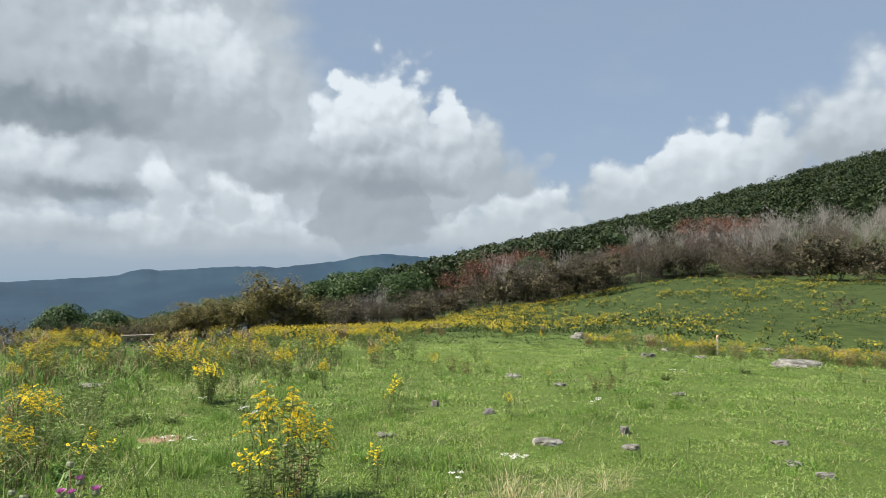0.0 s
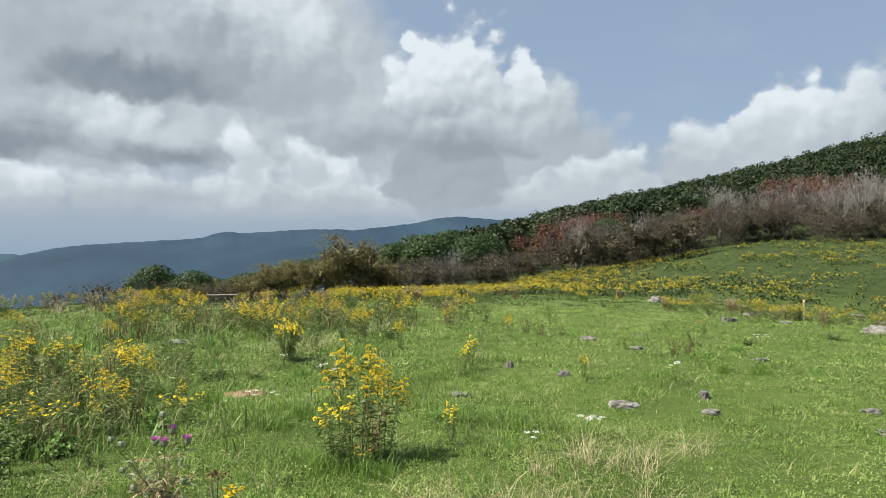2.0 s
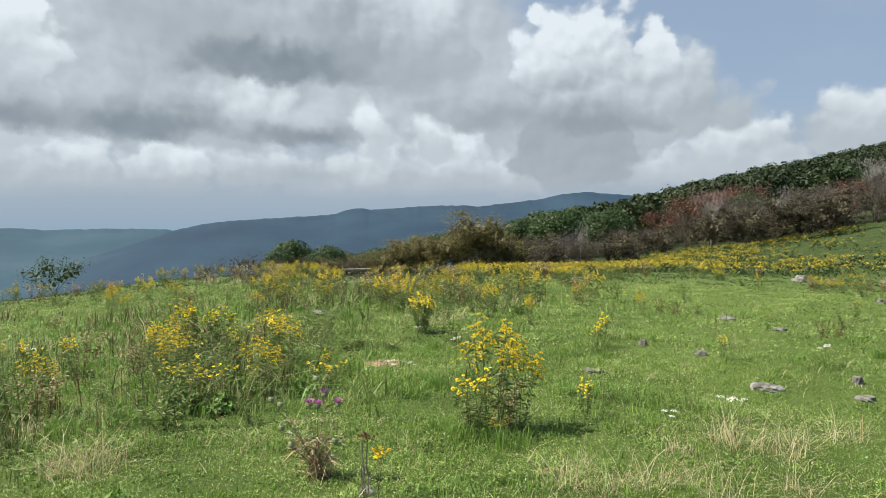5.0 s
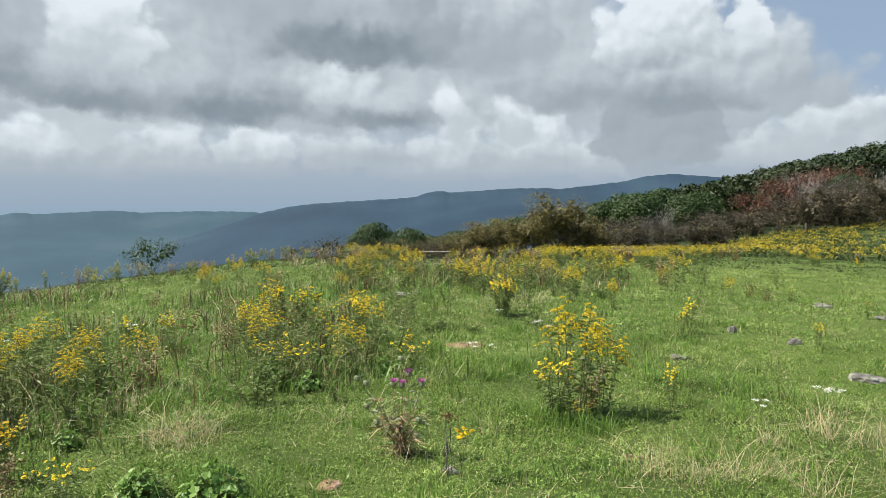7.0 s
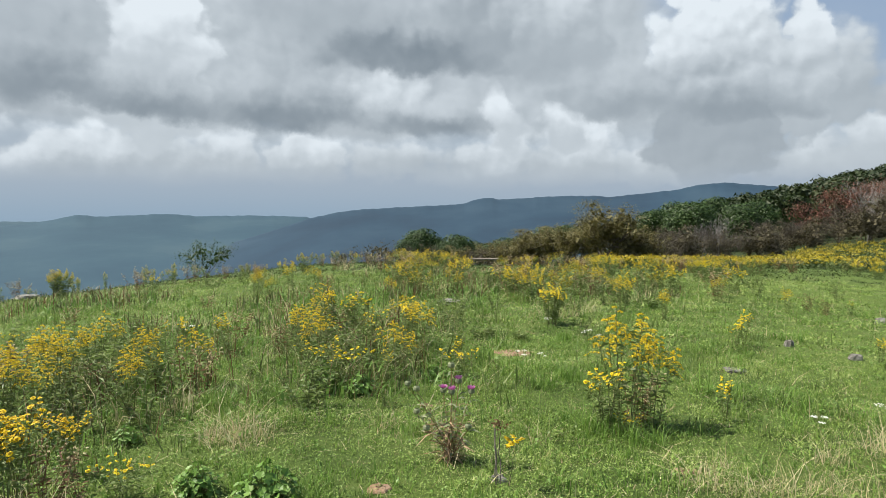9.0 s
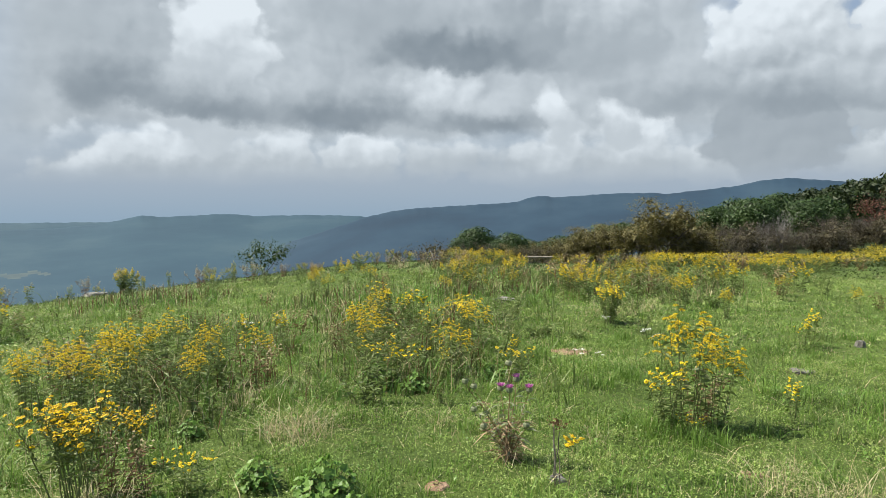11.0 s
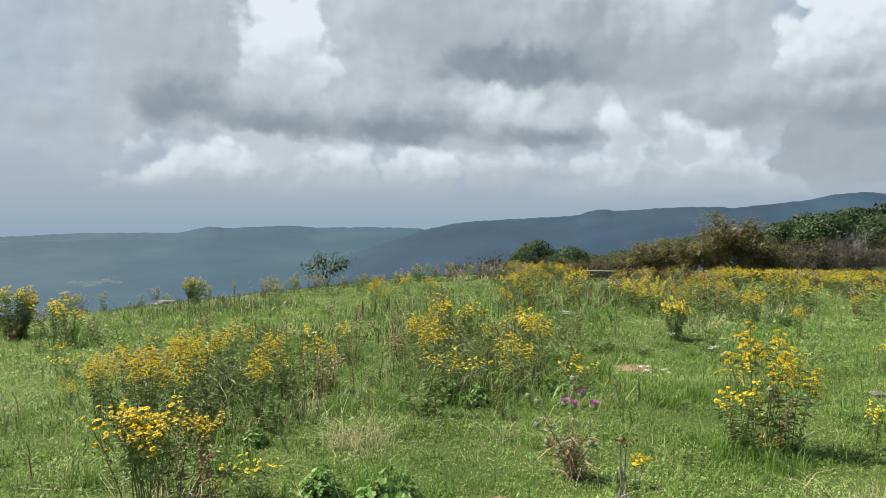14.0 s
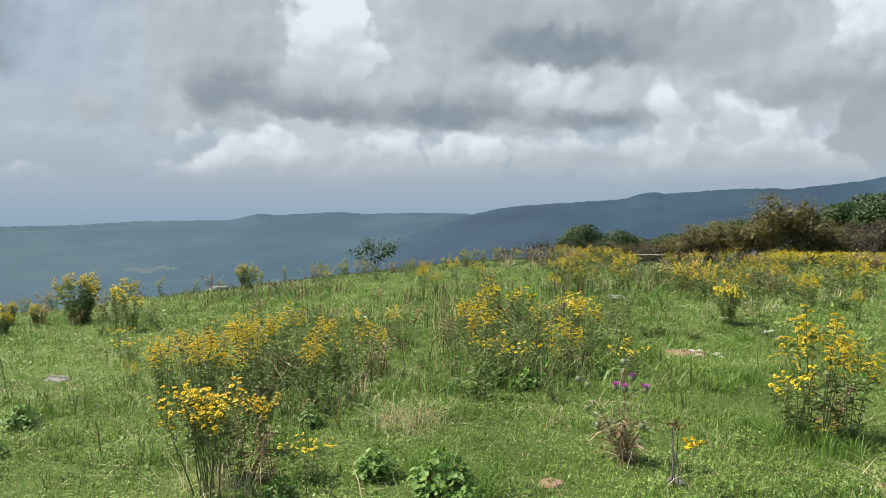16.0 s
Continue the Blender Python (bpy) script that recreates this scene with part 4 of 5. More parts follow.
def plant_out(proto, places):
    """Sets a thing and its copies on the ground: x, y, height."""
    for i, (x, y, h) in enumerate(places):
        turn = (x * 3.1 + y * 1.7) % 6.28
        if i == 0:
            proto.matrix_basis = at_ground(x, y, turn, h, 0.01)
        else:
            keep = proto.scale.copy()
            proto.scale = (h, h, h)
            copy_thing(proto, Matrix.LocRotScale((x, y, float(ground_z(x, y)) - 0.01), Euler((0, 0, turn)), None))
            proto.scale = keep


gold_dense = goldenrod(101, 22, 0.30, 70, 9, 12, 0.10, "dense dark-leaved clump of goldenrod with yellow tops", plume=0.18)
gold_full = goldenrod(107, 9, 0.19, 17, 8, 46, 0.15, "tall goldenrod with arching yellow plumes", plume=0.24, floret=0.0068)
gold_open = goldenrod(103, 6, 0.24, 24, 9, 42, 0.16, "open goldenrod clump with arching yellow plumes", plume=0.27, floret=0.0075)
gold_young = goldenrod(104, 3, 0.14, 60, 7, 8, 0.10, "slender greenish goldenrod barely in bloom", plume=0.22)
plant_out(gold_dense, [(-12.97, 5.92, 1.08), (-18.3, 13.5, 0.98), (-13.1, 5.3, 0.5), (-13.5, 4.7, 0.52), (-12.2, 4.4, 0.45), (-14.3, 5.3, 0.5)])
plant_out(gold_full, [(-1.17, 5.15, 1.0), (-5.14, 3.59, 0.76), (-4.93, 3.06, 0.68), (-5.35, 2.95, 0.62), (-5.0, 4.28, 0.6), (-2.53, 11.62, 0.66), (-3.32, 13.36, 0.76), (-1.8, 11.22, 0.55), (-5.6, 3.9, 0.66), (-4.5, 3.7, 0.6)])
plant_out(gold_open, [(-1.0, 5.28, 0.78), (-4.26, 7.48, 0.6), (-11.27, 21.87, 0.8), (-6.18, 3.15, 0.32), (-4.7, 4.6, 0.55), (-5.7, 7.9, 0.6), (-6.66, 11.44, 0.48), (-5.8, 3.4, 0.58), (-0.14, 13.28, 0.5), (-1.35, 14.8, 0.58), (-6.1, 4.6, 0.5), (-10.8, 22.4, 0.75), (-3.3, 5.6, 0.66), (-9.7, 12.5, 0.80), (-10.3, 12.2, 0.72), (-10.0, 11.7, 0.62), (-9.2, 12.6, 0.66), (-9.5, 11.6, 0.52), (-4.2, 5.7, 0.66), (-3.6, 6.6, 0.70), (-4.75, 6.2, 0.66), (-5.35, 3.4, 0.66), (-4.9, 3.35, 0.58), (-5.5, 4.3, 0.7)])
plant_out(gold_young, [(-18.99, 11.08, 0.85), (-22.45, 18.42, 0.8), (-22.19, 19.94, 0.95), (-19.73, 18.96, 0.88), (-15.65, 21.04, 0.9), (3.36, 13.63, 0.5), (1.6, 11.2, 0.36), (6.89, 12.82, 0.42), (0.79, 13.61, 0.34), (-16.9, 19.6, 0.6),
                       (-21.3, 16.4, 0.7), (7.2, 12.6, 0.36), (-17.6, 17.0, 0.62), (-20.2, 13.0, 0.6), (-5.4, 4.9, 0.62), (-6.4, 5.2, 0.5), (-3.45, 5.9, 0.66), (-3.95, 6.3, 0.72), (-4.5, 5.9, 0.68), (-4.0, 7.2, 0.7), (-4.9, 6.8, 0.72), (-3.2, 5.3, 0.52), (-5.2, 3.75, 0.62), (-4.7, 3.2, 0.56), (-4.55, 4.05, 0.6), (-5.75, 3.15, 0.6)])

sneeze_bushy = sneezeweed(111, 10, 0.32, 34, 6, "bushy sneezeweed with many yellow daisies", radius=0.023)
sneeze_orange = sneezeweed(112, 12, 0.30, 20, 12, "big sneezeweed with orange-yellow daisies on dark bare stems", ORANGE, 0.021, bare=0.55)
sneeze_slim = sneezeweed(113, 5, 0.22, 30, 6, "slim sneezeweed with a few yellow daisies", radius=0.030)
sneeze_low = sneezeweed(114, 10, 0.55, 34, 4, "low leafy sneezeweed with yellow daisies", radius=0.033, leaf_len=0.16, leaf_w=0.03, bare=0.1)
sneeze_few = sneezeweed(115, 2, 0.12, 5, 5, "single sneezeweed stalk with a few orange-yellow daisies", ORANGE, 0.046, bare=0.6)
plant_out(sneeze_few, [(-1.44, 3.52, 0.38)])
plant_out(sneeze_orange, [(-3.37, 2.01, 0.68), (-3.79, 2.69, 0.40), (-3.62, 2.25, 0.55)])
plant_out(sneeze_bushy, [(-3.94, 6.95, 0.62), (-5.18, 7.36, 0.76), (-4.98, 7.64, 0.62), (-10.36, 5.46, 0.72), (-11.28, 5.69, 0.85), (-3.09, 9.62, 0.6), (-3.05, 9.5, 0.6), (-5.35, 7.0, 0.5), (-4.6, 6.4, 0.42), (-1.27, 5.0, 0.56)])
plant_out(sneeze_slim, [(-0.58, 9.03, 0.44), (0.75, 8.45, 0.31), (-0.51, 5.59, 0.35), (-5.93, 5.73, 0.46), (-7.73, 13.19, 0.34), (-3.06, 6.42, 0.32), (-5.6, 5.9, 0.5), (-0.65, 8.8, 0.36), (2.99, 22.09, 0.52), (-6.9, 4.1, 0.4)])
plant_out(sneeze_low, [(-3.56, 5.11, 0.46), (-2.82, 5.97, 0.33), (-3.16, 2.5, 0.27), (-1.09, 5.0, 0.18), (-4.0, 5.4, 0.4), (-9.3, 4.7, 0.3), (-8.6, 5.6, 0.26), (-7.6, 3.9, 0.3)])

weed_dark = leafy("dark_weed", 121, 9, 0.7, 16, 0.30, 0.10, WEED, "low dark-green leafy weed", "leafy weeds")
weed_tall = leafy("tall_weed", 122, 7, 0.5, 26, 0.16, 0.035, WEED, "upright green weed not in bloom", "leafy weeds")
weed_brown = leafy("withered_weed", 123, 8, 0.3, 12, 0.12, 0.03, BROWN, "withered brown weed clump", "leafy weeds")
plant_out(weed_dark, [(-3.41, 8.28, 0.24), (-3.5, 8.1, 0.2), (-3.1, 8.4, 0.18), (2.6, 9.4, 0.16), (7.4, 12.2, 0.2), (5.9, 14.4, 0.2), (-5.2, 6.4, 0.3), (-2.2, 12.2, 0.3), (3.9, 12.8, 0.2), (6.2, 18.6, 0.25), (-1.9, 9.1, 0.22)])
plant_out(weed_brown, [(2.22, 10.68, 0.42), (2.45, 10.9, 0.36), (-4.7, 7.1, 0.45), (-3.3, 2.35, 0.35), (0.2, 13.9, 0.5), (0.45, 13.5, 0.42), (-5.0, 3.9, 0.5), (-13.2, 6.2, 0.55), (-12.4, 5.6, 0.5), (-11.8, 6.3, 0.45), (-5.6, 8.3, 0.5)])
q = np.random.default_rng(55)
spots = []
for az0, az1, r0, r1, n in ((-60, -25, 5.5, 10.5, 26), (-40, -29, 5.4, 7.6, 16), (-60, -46, 5.0, 7.0, 12), (-62, -48, 6, 10, 12), (-30, 4, 9, 20, 34), (-68, -40, 11, 20, 16), (4, 32, 9, 22, 10)):
    for _ in range(n):
        a, r = radians(q.uniform(az0, az1)), math.sqrt(q.uniform(r0 * r0, r1 * r1))
        spots.append((r * math.sin(a), r * math.cos(a), q.uniform(0.22, 0.55)))
plant_out(weed_tall, spots)

burdock = lobed("burdock", 131, 190, "broad-leaved bright green weed clump", 1.0)
plant_out(burdock, [(-2.46, 2.77, 0.30), (-2.9, 2.75, 0.22), (-2.2, 2.65, 0.2), (-3.97, 3.22, 0.17), (-3.7, 5.05, 0.3), (-3.3, 5.0, 0.24), (-2.95, 5.75, 0.22), (-3.05, 2.2, 0.18), (-5.6, 2.0, 0.22), (-5.15, 1.6, 0.2)])

straw_tuft = tuft("straw_tuft", 141, 60, 0.5, STRAW, "dry straw-coloured grass tuft", 1.5, 0.010)
plant_out(straw_tuft, [(-3.37, 3.43, 0.26), (-3.25, 3.6, 0.24), (0.46, 5.22, 0.3), (0.8, 5.0, 0.26), (0.15, 4.9, 0.22), (-0.45, 4.35, 0.2), (0.1, 4.3, 0.22), (8.9, 13.5, 0.45), (-2.9, 11.0, 0.35), (-3.4, 9.9, 0.32), (-4.2, 3.9, 0.3), (-3.3, 2.1, 0.3), (-5.9, 4.2, 0.35), (-12.5, 6.4, 0.5),
                       (-16.0, 12.5, 0.5), (-13.0, 21.5, 0.6), (-14.5, 22.0, 0.6), (-11.8, 21.0, 0.55), (-0.3, 4.0, 0.2), (-6.6, 9.2, 0.3), (-6.9, 2.4, 0.25), (-2.6, 13.0, 0.4)])
straw_wild = tuft("straw_tuft", 143, 70, 0.55, STRAW, "sprawling tuft of pale dry grass stems", 2.2, 0.009)
plant_out(straw_wild, [(-3.4, 3.5, 0.30), (-3.15, 3.45, 0.28), (0.55, 5.1, 0.32), (0.9, 5.3, 0.28), (-0.1, 4.15, 0.26), (0.35, 4.1, 0.28), (-0.5, 4.0, 0.24), (0.75, 4.4, 0.26), (-3.5, 2.0, 0.3), (-4.6, 3.3, 0.3), (-5.4, 4.2, 0.34), (-7.6, 4.4, 0.3), (-3.0, 10.2, 0.36), (-6.4, 2.7, 0.3), (-1.6, 4.5, 0.2), (1.3, 5.6, 0.25), (-2.6, 4.2, 0.2)])
lush_tuft = tuft("green_tuft", 142, 160, 0.6, LUSH, "lush long green grass tuft", 0.8, 0.02)
plant_out(lush_tuft, [(-1.25, 4.85, 0.26), (-0.95, 4.8, 0.22), (-1.45, 5.0, 0.24), (-2.3, 2.85, 0.2), (-2.7, 2.95, 0.22), (-3.3, 6.5, 0.24), (-3.0, 6.9, 0.22), (-4.5, 5.6, 0.22), (-1.9, 6.3, 0.22), (-2.0, 5.9, 0.2), (-3.6, 7.0, 0.22), (2.5, 9.3, 0.18), (2.9, 9.2, 0.18), (5.6, 9.2, 0.18),
                      (-5.5, 5.1, 0.25), (-2.6, 8.6, 0.2), (-5.8, 2.2, 0.2), (-4.3, 2.7, 0.2), (3.4, 11.8, 0.18), (-4.0, 4.1, 0.22)])


def thistle(x, y, h):
    """A spent purple thistle with a brown, ragged lower half."""
    global rng
    rng = np.random.default_rng(151)
    ob = stand("thistle", x, y, 0.6, h)
    sg, lg, bg, cg, pg = Geo(), Geo(), Geo(), Geo(), Geo()
    tips = []
    for a, d, z in ((0.1, 0.08, 0.88), (2.0, 0.16, 0.74), (4.2, 0.05, 0.78), (5.9, 0.22, 0.78), (3.0, 0.46, 0.84), (3.3, 0.38, 0.82), (1.2, 0.06, 1.05), (2.6, 0.4, 0.5), (3.4, 0.3, 0.4), (5.2, 0.3, 0.45)):
        pts = stem_line((0, 0, -0.03), np.array([math.cos(a), math.sin(a), 0]) * d, z, 8, 0.08)
        tube(sg, pts, np.linspace(0.006, 0.003, 8), 4)
        stem_leaves(lg, pts, 12, 0.15, 0.022, 0.30, 0.97, 0.3, 0.3)
        stem_leaves(bg, pts, 22, 0.30, 0.014, 0.03, 0.6, 0.15, 0.25)
        tips.append(pts[-1])
    for k, p in enumerate(tips):
        ball = np.stack([np.array([0.024, 0.040, 0.036, 0.022]), np.array([0.0, 0.02, 0.045, 0.06])], 1)
        ang = np.arange(7) * 2 * np.pi / 7
        v = np.concatenate([p + np.stack([np.cos(ang) * rr, np.sin(ang) * rr, np.full(7, zz)], 1) for rr, zz in ball])
        cg.add(v, np.array([[i * 7 + j, i * 7 + (j + 1) % 7, (i + 1) * 7 + (j + 1) % 7, (i + 1) * 7 + j] for i in range(3) for j in range(7)]))
        if k < 4:
            m = 60
            b, s = rng.uniform(0, 2 * np.pi, m), np.sqrt(rng.uniform(0, 1, m))
            way_out = np.stack([np.cos(b) * s, np.sin(b) * s, np.full(m, 0.9)], 1)
            leaves(pg, p + np.array([0, 0, 0.05]) + way_out * (0.018, 0.018, 0), way_out, 0.05, 0.012)
    part("stem", sg, SPENT, ob, kind="stuff")
    part("leaves", lg, GREY_GREEN, ob, "spiny grey-green upper leaves", kind="stuff")
    part("withered_leaves", bg, SPENT, ob, "curled brown lower leaves", kind="stuff")
    part("bud", cg, GREY_GREEN, ob, kind="stuff")
    part("bloom", pg, PURPLE, ob, "purple thistle tufts", kind="stuff")
    return tagged(ob, "spiny purple-flowered thistle, withered brown below", "thistle")


thistle(-1.92, 3.82, 0.55)


def dead_stalk(x, y, h):
    global rng
    rng = np.random.default_rng(152)
    ob = stand("dead_stalk", x, y, 0.0, h)
    sg, tg = Geo(), Geo()
    for k in range(3):
        tube(sg, stem_line((k * 0.02, 0.01 * k, -0.03), (0.03 * k - 0.03, 0.02, 0), 0.98 - 0.06 * k, 9, 0.12), np.linspace(0.012, 0.007, 9), 5)
    at = np.array([0.0, 0.02, 0.95]) + rng.normal(0, 1, (60, 3)) * (0.07, 0.06, 0.035)
    flakes(tg, at, 0.03, 0.1)
    part("stem", sg, WOOD, ob)
    part("seed_head", tg, BROWN, ob, "dry brown seed head")
    return tagged(ob, "dead grey stalk with a brown seed head", "dead plant")


dead_stalk(-1.50, 3.50, 0.36)


def white_flower():
    global rng
    rng = np.random.default_rng(153)
    ob = new("yarrow")
    ob.empty_display_size = 0.1
    sg, fg = Geo(), Geo()
    for k in range(3):
        a = k * 2.1
        pts = stem_line((0, 0, -0.02), np.array([math.cos(a), math.sin(a), 0]) * 0.2, rng.uniform(0.8, 1.0), 5)
        tube(sg, pts, np.linspace(0.012, 0.008, 5), 3)
        m = 40
        b, s = rng.uniform(0, 6.28, m), 0.14 * np.sqrt(rng.uniform(0, 1, m))
        flakes(fg, pts[-1] + np.stack([np.cos(b) * s, np.sin(b) * s, rng.normal(0, 0.012, m)], 1), 0.032, 3)
    part("stem", sg, WEED, ob)
    part("bloom", fg, WHITE, ob, kind="stuff")
    return tagged(ob, "flat white yarrow flower on a thin stem", "wildflower", "white flowers")


plant_out(white_flower(), [(-2.25, 8.3, 0.22), (-2.1, 8.2, 0.18), (-2.45, 6.6, 0.2), (-2.3, 6.75, 0.16), (0.52, 5.75, 0.22), (0.62, 5.85, 0.2), (-3.0, 9.2, 0.18), (1.75, 8.4, 0.24), (4.0, 12.8, 0.2), (4.2, 12.9, 0.18), (0.1, 5.3, 0.18), (-6.5, 6.3, 0.25), (-7.0, 5.2, 0.22)])


# the belt of yellow weeds toward the crest
gold_belt = goldenrod(161, 10, 0.45, 26, 8, 5, 0.15, "goldenrod clump with yellow tops and brown stems", stalk=BROWN, bloom=OLD_GOLD, plume=0.24, floret=0.02, split=False, leaf_size=0.14)
gold_belt_b = goldenrod(162, 8, 0.36, 30, 8, 6, 0.14, "yellow goldenrod on dark leafy stems", plume=0.25, floret=0.02, split=False, leaf_size=0.14)
brown_belt = goldenrod(163, 12, 0.45, 14, 5, 6, 0.10, "spent brown weed stems with straw-coloured tops", stalk=BROWN, bloom=STRAW, plume=0.3, leaf=BROWN, floret=0.018, split=False, leaf_size=0.12)
q = np.random.default_rng(77)
belt, belt_b, spent = [], [], []
for az0, az1, r0, r1, n in ((-31, -4, 15, 30, 96), (-31, -2, 28, 42, 50), (-29, -10, 12, 17, 18), (-8, 8, 24, 44, 34), (-36, -28, 24, 40, 16), (10, 18, 22.2, 26, 34), (17, 37, 19.8, 23.2, 96), (-70, -36, 20, 32, 22)):
    for _ in range(n):
        a, r = radians(q.uniform(az0, az1)), math.sqrt(q.uniform(r0 * r0, r1 * r1))
        p = (r * math.sin(a), r * math.cos(a), q.uniform(0.45, 0.85))
        if az0 in (10, 17):
            p = (p[0], p[1], p[2] * 0.66)
        if az0 < -20 and -23.8 < math.degrees(a) < -21.4 and r > 14:
            continue
        u = q.uniform()
        (belt if u < 0.33 else belt_b if u < 0.62 else spent).append(p)
for proto, places, name, label in ((gold_belt, belt, "fading_goldenrod_drift", "far drift of fading goldenrod, its"), (gold_belt_b, belt_b, "goldenrod_drift", "far drift of yellow goldenrod, its")):
    close, away = near_and_far(places)
    plant_out(proto, close)
    drift(name, label, "wildflowers", proto, away)
spent += [(-5.3, 7.6, 0.5), (-4.6, 7.9, 0.45), (-6.2, 6.8, 0.5), (-5.0, 6.2, 0.42), (-5.9, 3.6, 0.55), (-4.4, 4.3, 0.5), (-6.3, 4.0, 0.5), (-12.6, 5.2, 0.5), (-13.4, 6.6, 0.55), (-11.0, 6.2, 0.45), (-6.8, 8.4, 0.4), (-9.0, 12.8, 0.5), (-1.1, 5.3, 0.5), (-3.5, 2.3, 0.4), (-10.2, 7.6, 0.4), (-9.1, 9.4, 0.4)]
close, away = near_and_far(spent)
plant_out(brown_belt, close)
drift("spent_weed_drift", "far drift of spent brown weeds, their", "weeds", brown_belt, away)


# ---- shrubs at the crest ----
shrub = tree("sapling", 18, 1.45, 0.95, 5, 2, BARK, LEAF_GREEN, 1500, 0.030, "thin green sapling shrub on the crest", False, 0.15, 0.12, 0.6, 0.008)
scatter_trees(shrub, [(-43.8, 28, 1.0)])
brush = tree("brown_bush", 19, 1.3, 1.1, 7, 2, TWIG, LEAF_BROWN, 320, 0.045, "dry grey-brown bush on the crest", False, 0.1, 0.12, 0.6, 0.007)
scatter_trees(brush, [(-31.2, 30, 0.85), (-29.9, 31, 0.7), (-33.6, 30, 0.6), (28.5, 70, 1.2), (29.8, 112, 2.4)])


# ---- stones, bare patches, bench, marker post ----
def stone(seed, w, d, h, label="weathered grey fieldstone half sunk in the turf"):
    q2 = np.random.default_rng(seed)
    bm = bmesh.new()
    bmesh.ops.create_icosphere(bm, subdivisions=3, radius=1.0)
    off = q2.uniform(0, 50, 3)
    for v in bm.verts:
        p = Vector(v.co) * 1.3 + Vector(off)
        k = 1 + 0.34 * noise.noise(p) + 0.2 * noise.noise(p * 2.7) + 0.08 * noise.noise(p * 6.5)
        c = v.co * k
        c = Vector((round(c.x * 2.2) / 2.2 * 0.2 + c.x * 0.8, round(c.y * 2.2) / 2.2 * 0.2 + c.y * 0.8, min(c.z, 0.62 + 0.1 * noise.noise(p * 2))))
        v.co = (c.x * w / 2, c.y * d / 2, c.z * h)
    me = bpy.data.meshes.new("stone")
    bm.to_mesh(me)
    bm.free()
    me.materials.append(STONE)
    return tagged(new("stone", me), label, "stone", "stones in the pasture")


STONES = [(1.24, 13.09, 0.34, 0.14), (1.87, 7.62, 0.13, 0.11), (1.01, 7.17, 0.32, 0.07), (1.79, 7.01, 0.21, 0.06), (4.99, 17.89, 0.42, 0.2), (5.55, 30.6, 0.6, 0.3), (-5.29, 11.06, 0.5, 0.1), (3.2, 7.02, 0.17, 0.06),
          (3.01, 6.35, 0.2, 0.04), (3.07, 5.94, 0.18, 0.06), (-0.1, 9.43, 0.14, 0.12), (0.54, 8.65, 0.14, 0.09), (1.79, 11.33, 0.26, 0.07), (-7.31, 3.01, 0.26, 0.06), (-5.43, 11.35, 0.44, 0.08), (-1.53, 3.6, 0.1, 0.05),
          (-20.9, 14.3, 0.95, 0.3), (-0.59, 7.74, 0.28, 0.04), (6.6, 21.5, 0.5, 0.15), (9.9, 21.0, 0.5, 0.14), (11.5, 20.5, 0.55, 0.15)]
SLOPE_STONES = [(6.32, 34.17, 0.6, 0.3), (10.79, 38.62, 0.6, 0.25), (8.39, 27.71, 0.5, 0.12), (12.58, 28.55, 0.6, 0.14), (7.61, 16.15, 0.8, 0.1), (6.22, 17.74, 0.35, 0.1), (3.3, 10.33, 0.22, 0.05)]
for i, (x, y, w, h) in enumerate(STONES + SLOPE_STONES):
    s = stone(200 + i, w * 0.9, w * 0.7, h * (0.7 if i not in (1, 10, 11) else 0.9))
    s.location, s.rotation_euler = (x, y, float(ground_z(x, y)) + 0.01), (0.05, 0.08, (i * 1.7) % 3.1)
slab = stone(243, 1.2, 0.8, 0.17, "large flat grey rock outcrop in the grass")
slab.location, slab.rotation_euler = (8.23, 16.99, float(ground_z(8.23, 16.99)) + 0.02), (0.05, 0.06, 0.4)


def bare_patch(x, y, w, d, seed):
    q2 = np.random.default_rng(seed)
    k, rings = 22, 5
    ang = np.arange(k) * 2 * np.pi / k
    rim = 1 + 0.18 * np.sin(ang * 2 + seed) + 0.12 * np.sin(ang * 5 + 2 * seed) + q2.normal(0, 0.06, k)
    v = [[x, y, 0]]
    for i in range(1, rings + 1):
        for a, m in zip(ang, rim):
            v.append([x + math.cos(a) * w / 2 * m * i / rings, y + math.sin(a) * d / 2 * m * i / rings, 0])
    v = np.array(v)
    out = np.hypot((v[:, 0] - x) / w * 2, (v[:, 1] - y) / d * 2)
    v[:, 2] = ground_z(v[:, 0], v[:, 1]) + 0.012 * (1 - out ** 2) + q2.normal(0, 0.004, len(v)) + 0.006
    v[-k:, 2] -= 0.03
    geo = Geo().add(v, [[1 + i * k + j, 1 + i * k + (j + 1) % k, 1 + (i + 1) * k + (j + 1) % k, 1 + (i + 1) * k + j] for i in range(rings - 1) for j in range(k)])
    geo.f.append(np.array([[0, 1 + j, 1 + (j + 1) % k] for j in range(k)]))
    return tagged(new("bare_patch", geo.mesh("bare_patch", EARTH, True)), "bare reddish-brown earth patch worn in the turf", "earth", kind="structure")


for i, (x, y, w, d) in enumerate([(-2.84, 7.45, 0.55, 0.5), (-2.07, 3.22, 0.16, 0.12), (-0.62, 4.3, 0.18, 0.14), (-2.6, 4.85, 0.12, 0.1)]):
    bare_patch(x, y, w, d, 300 + i)


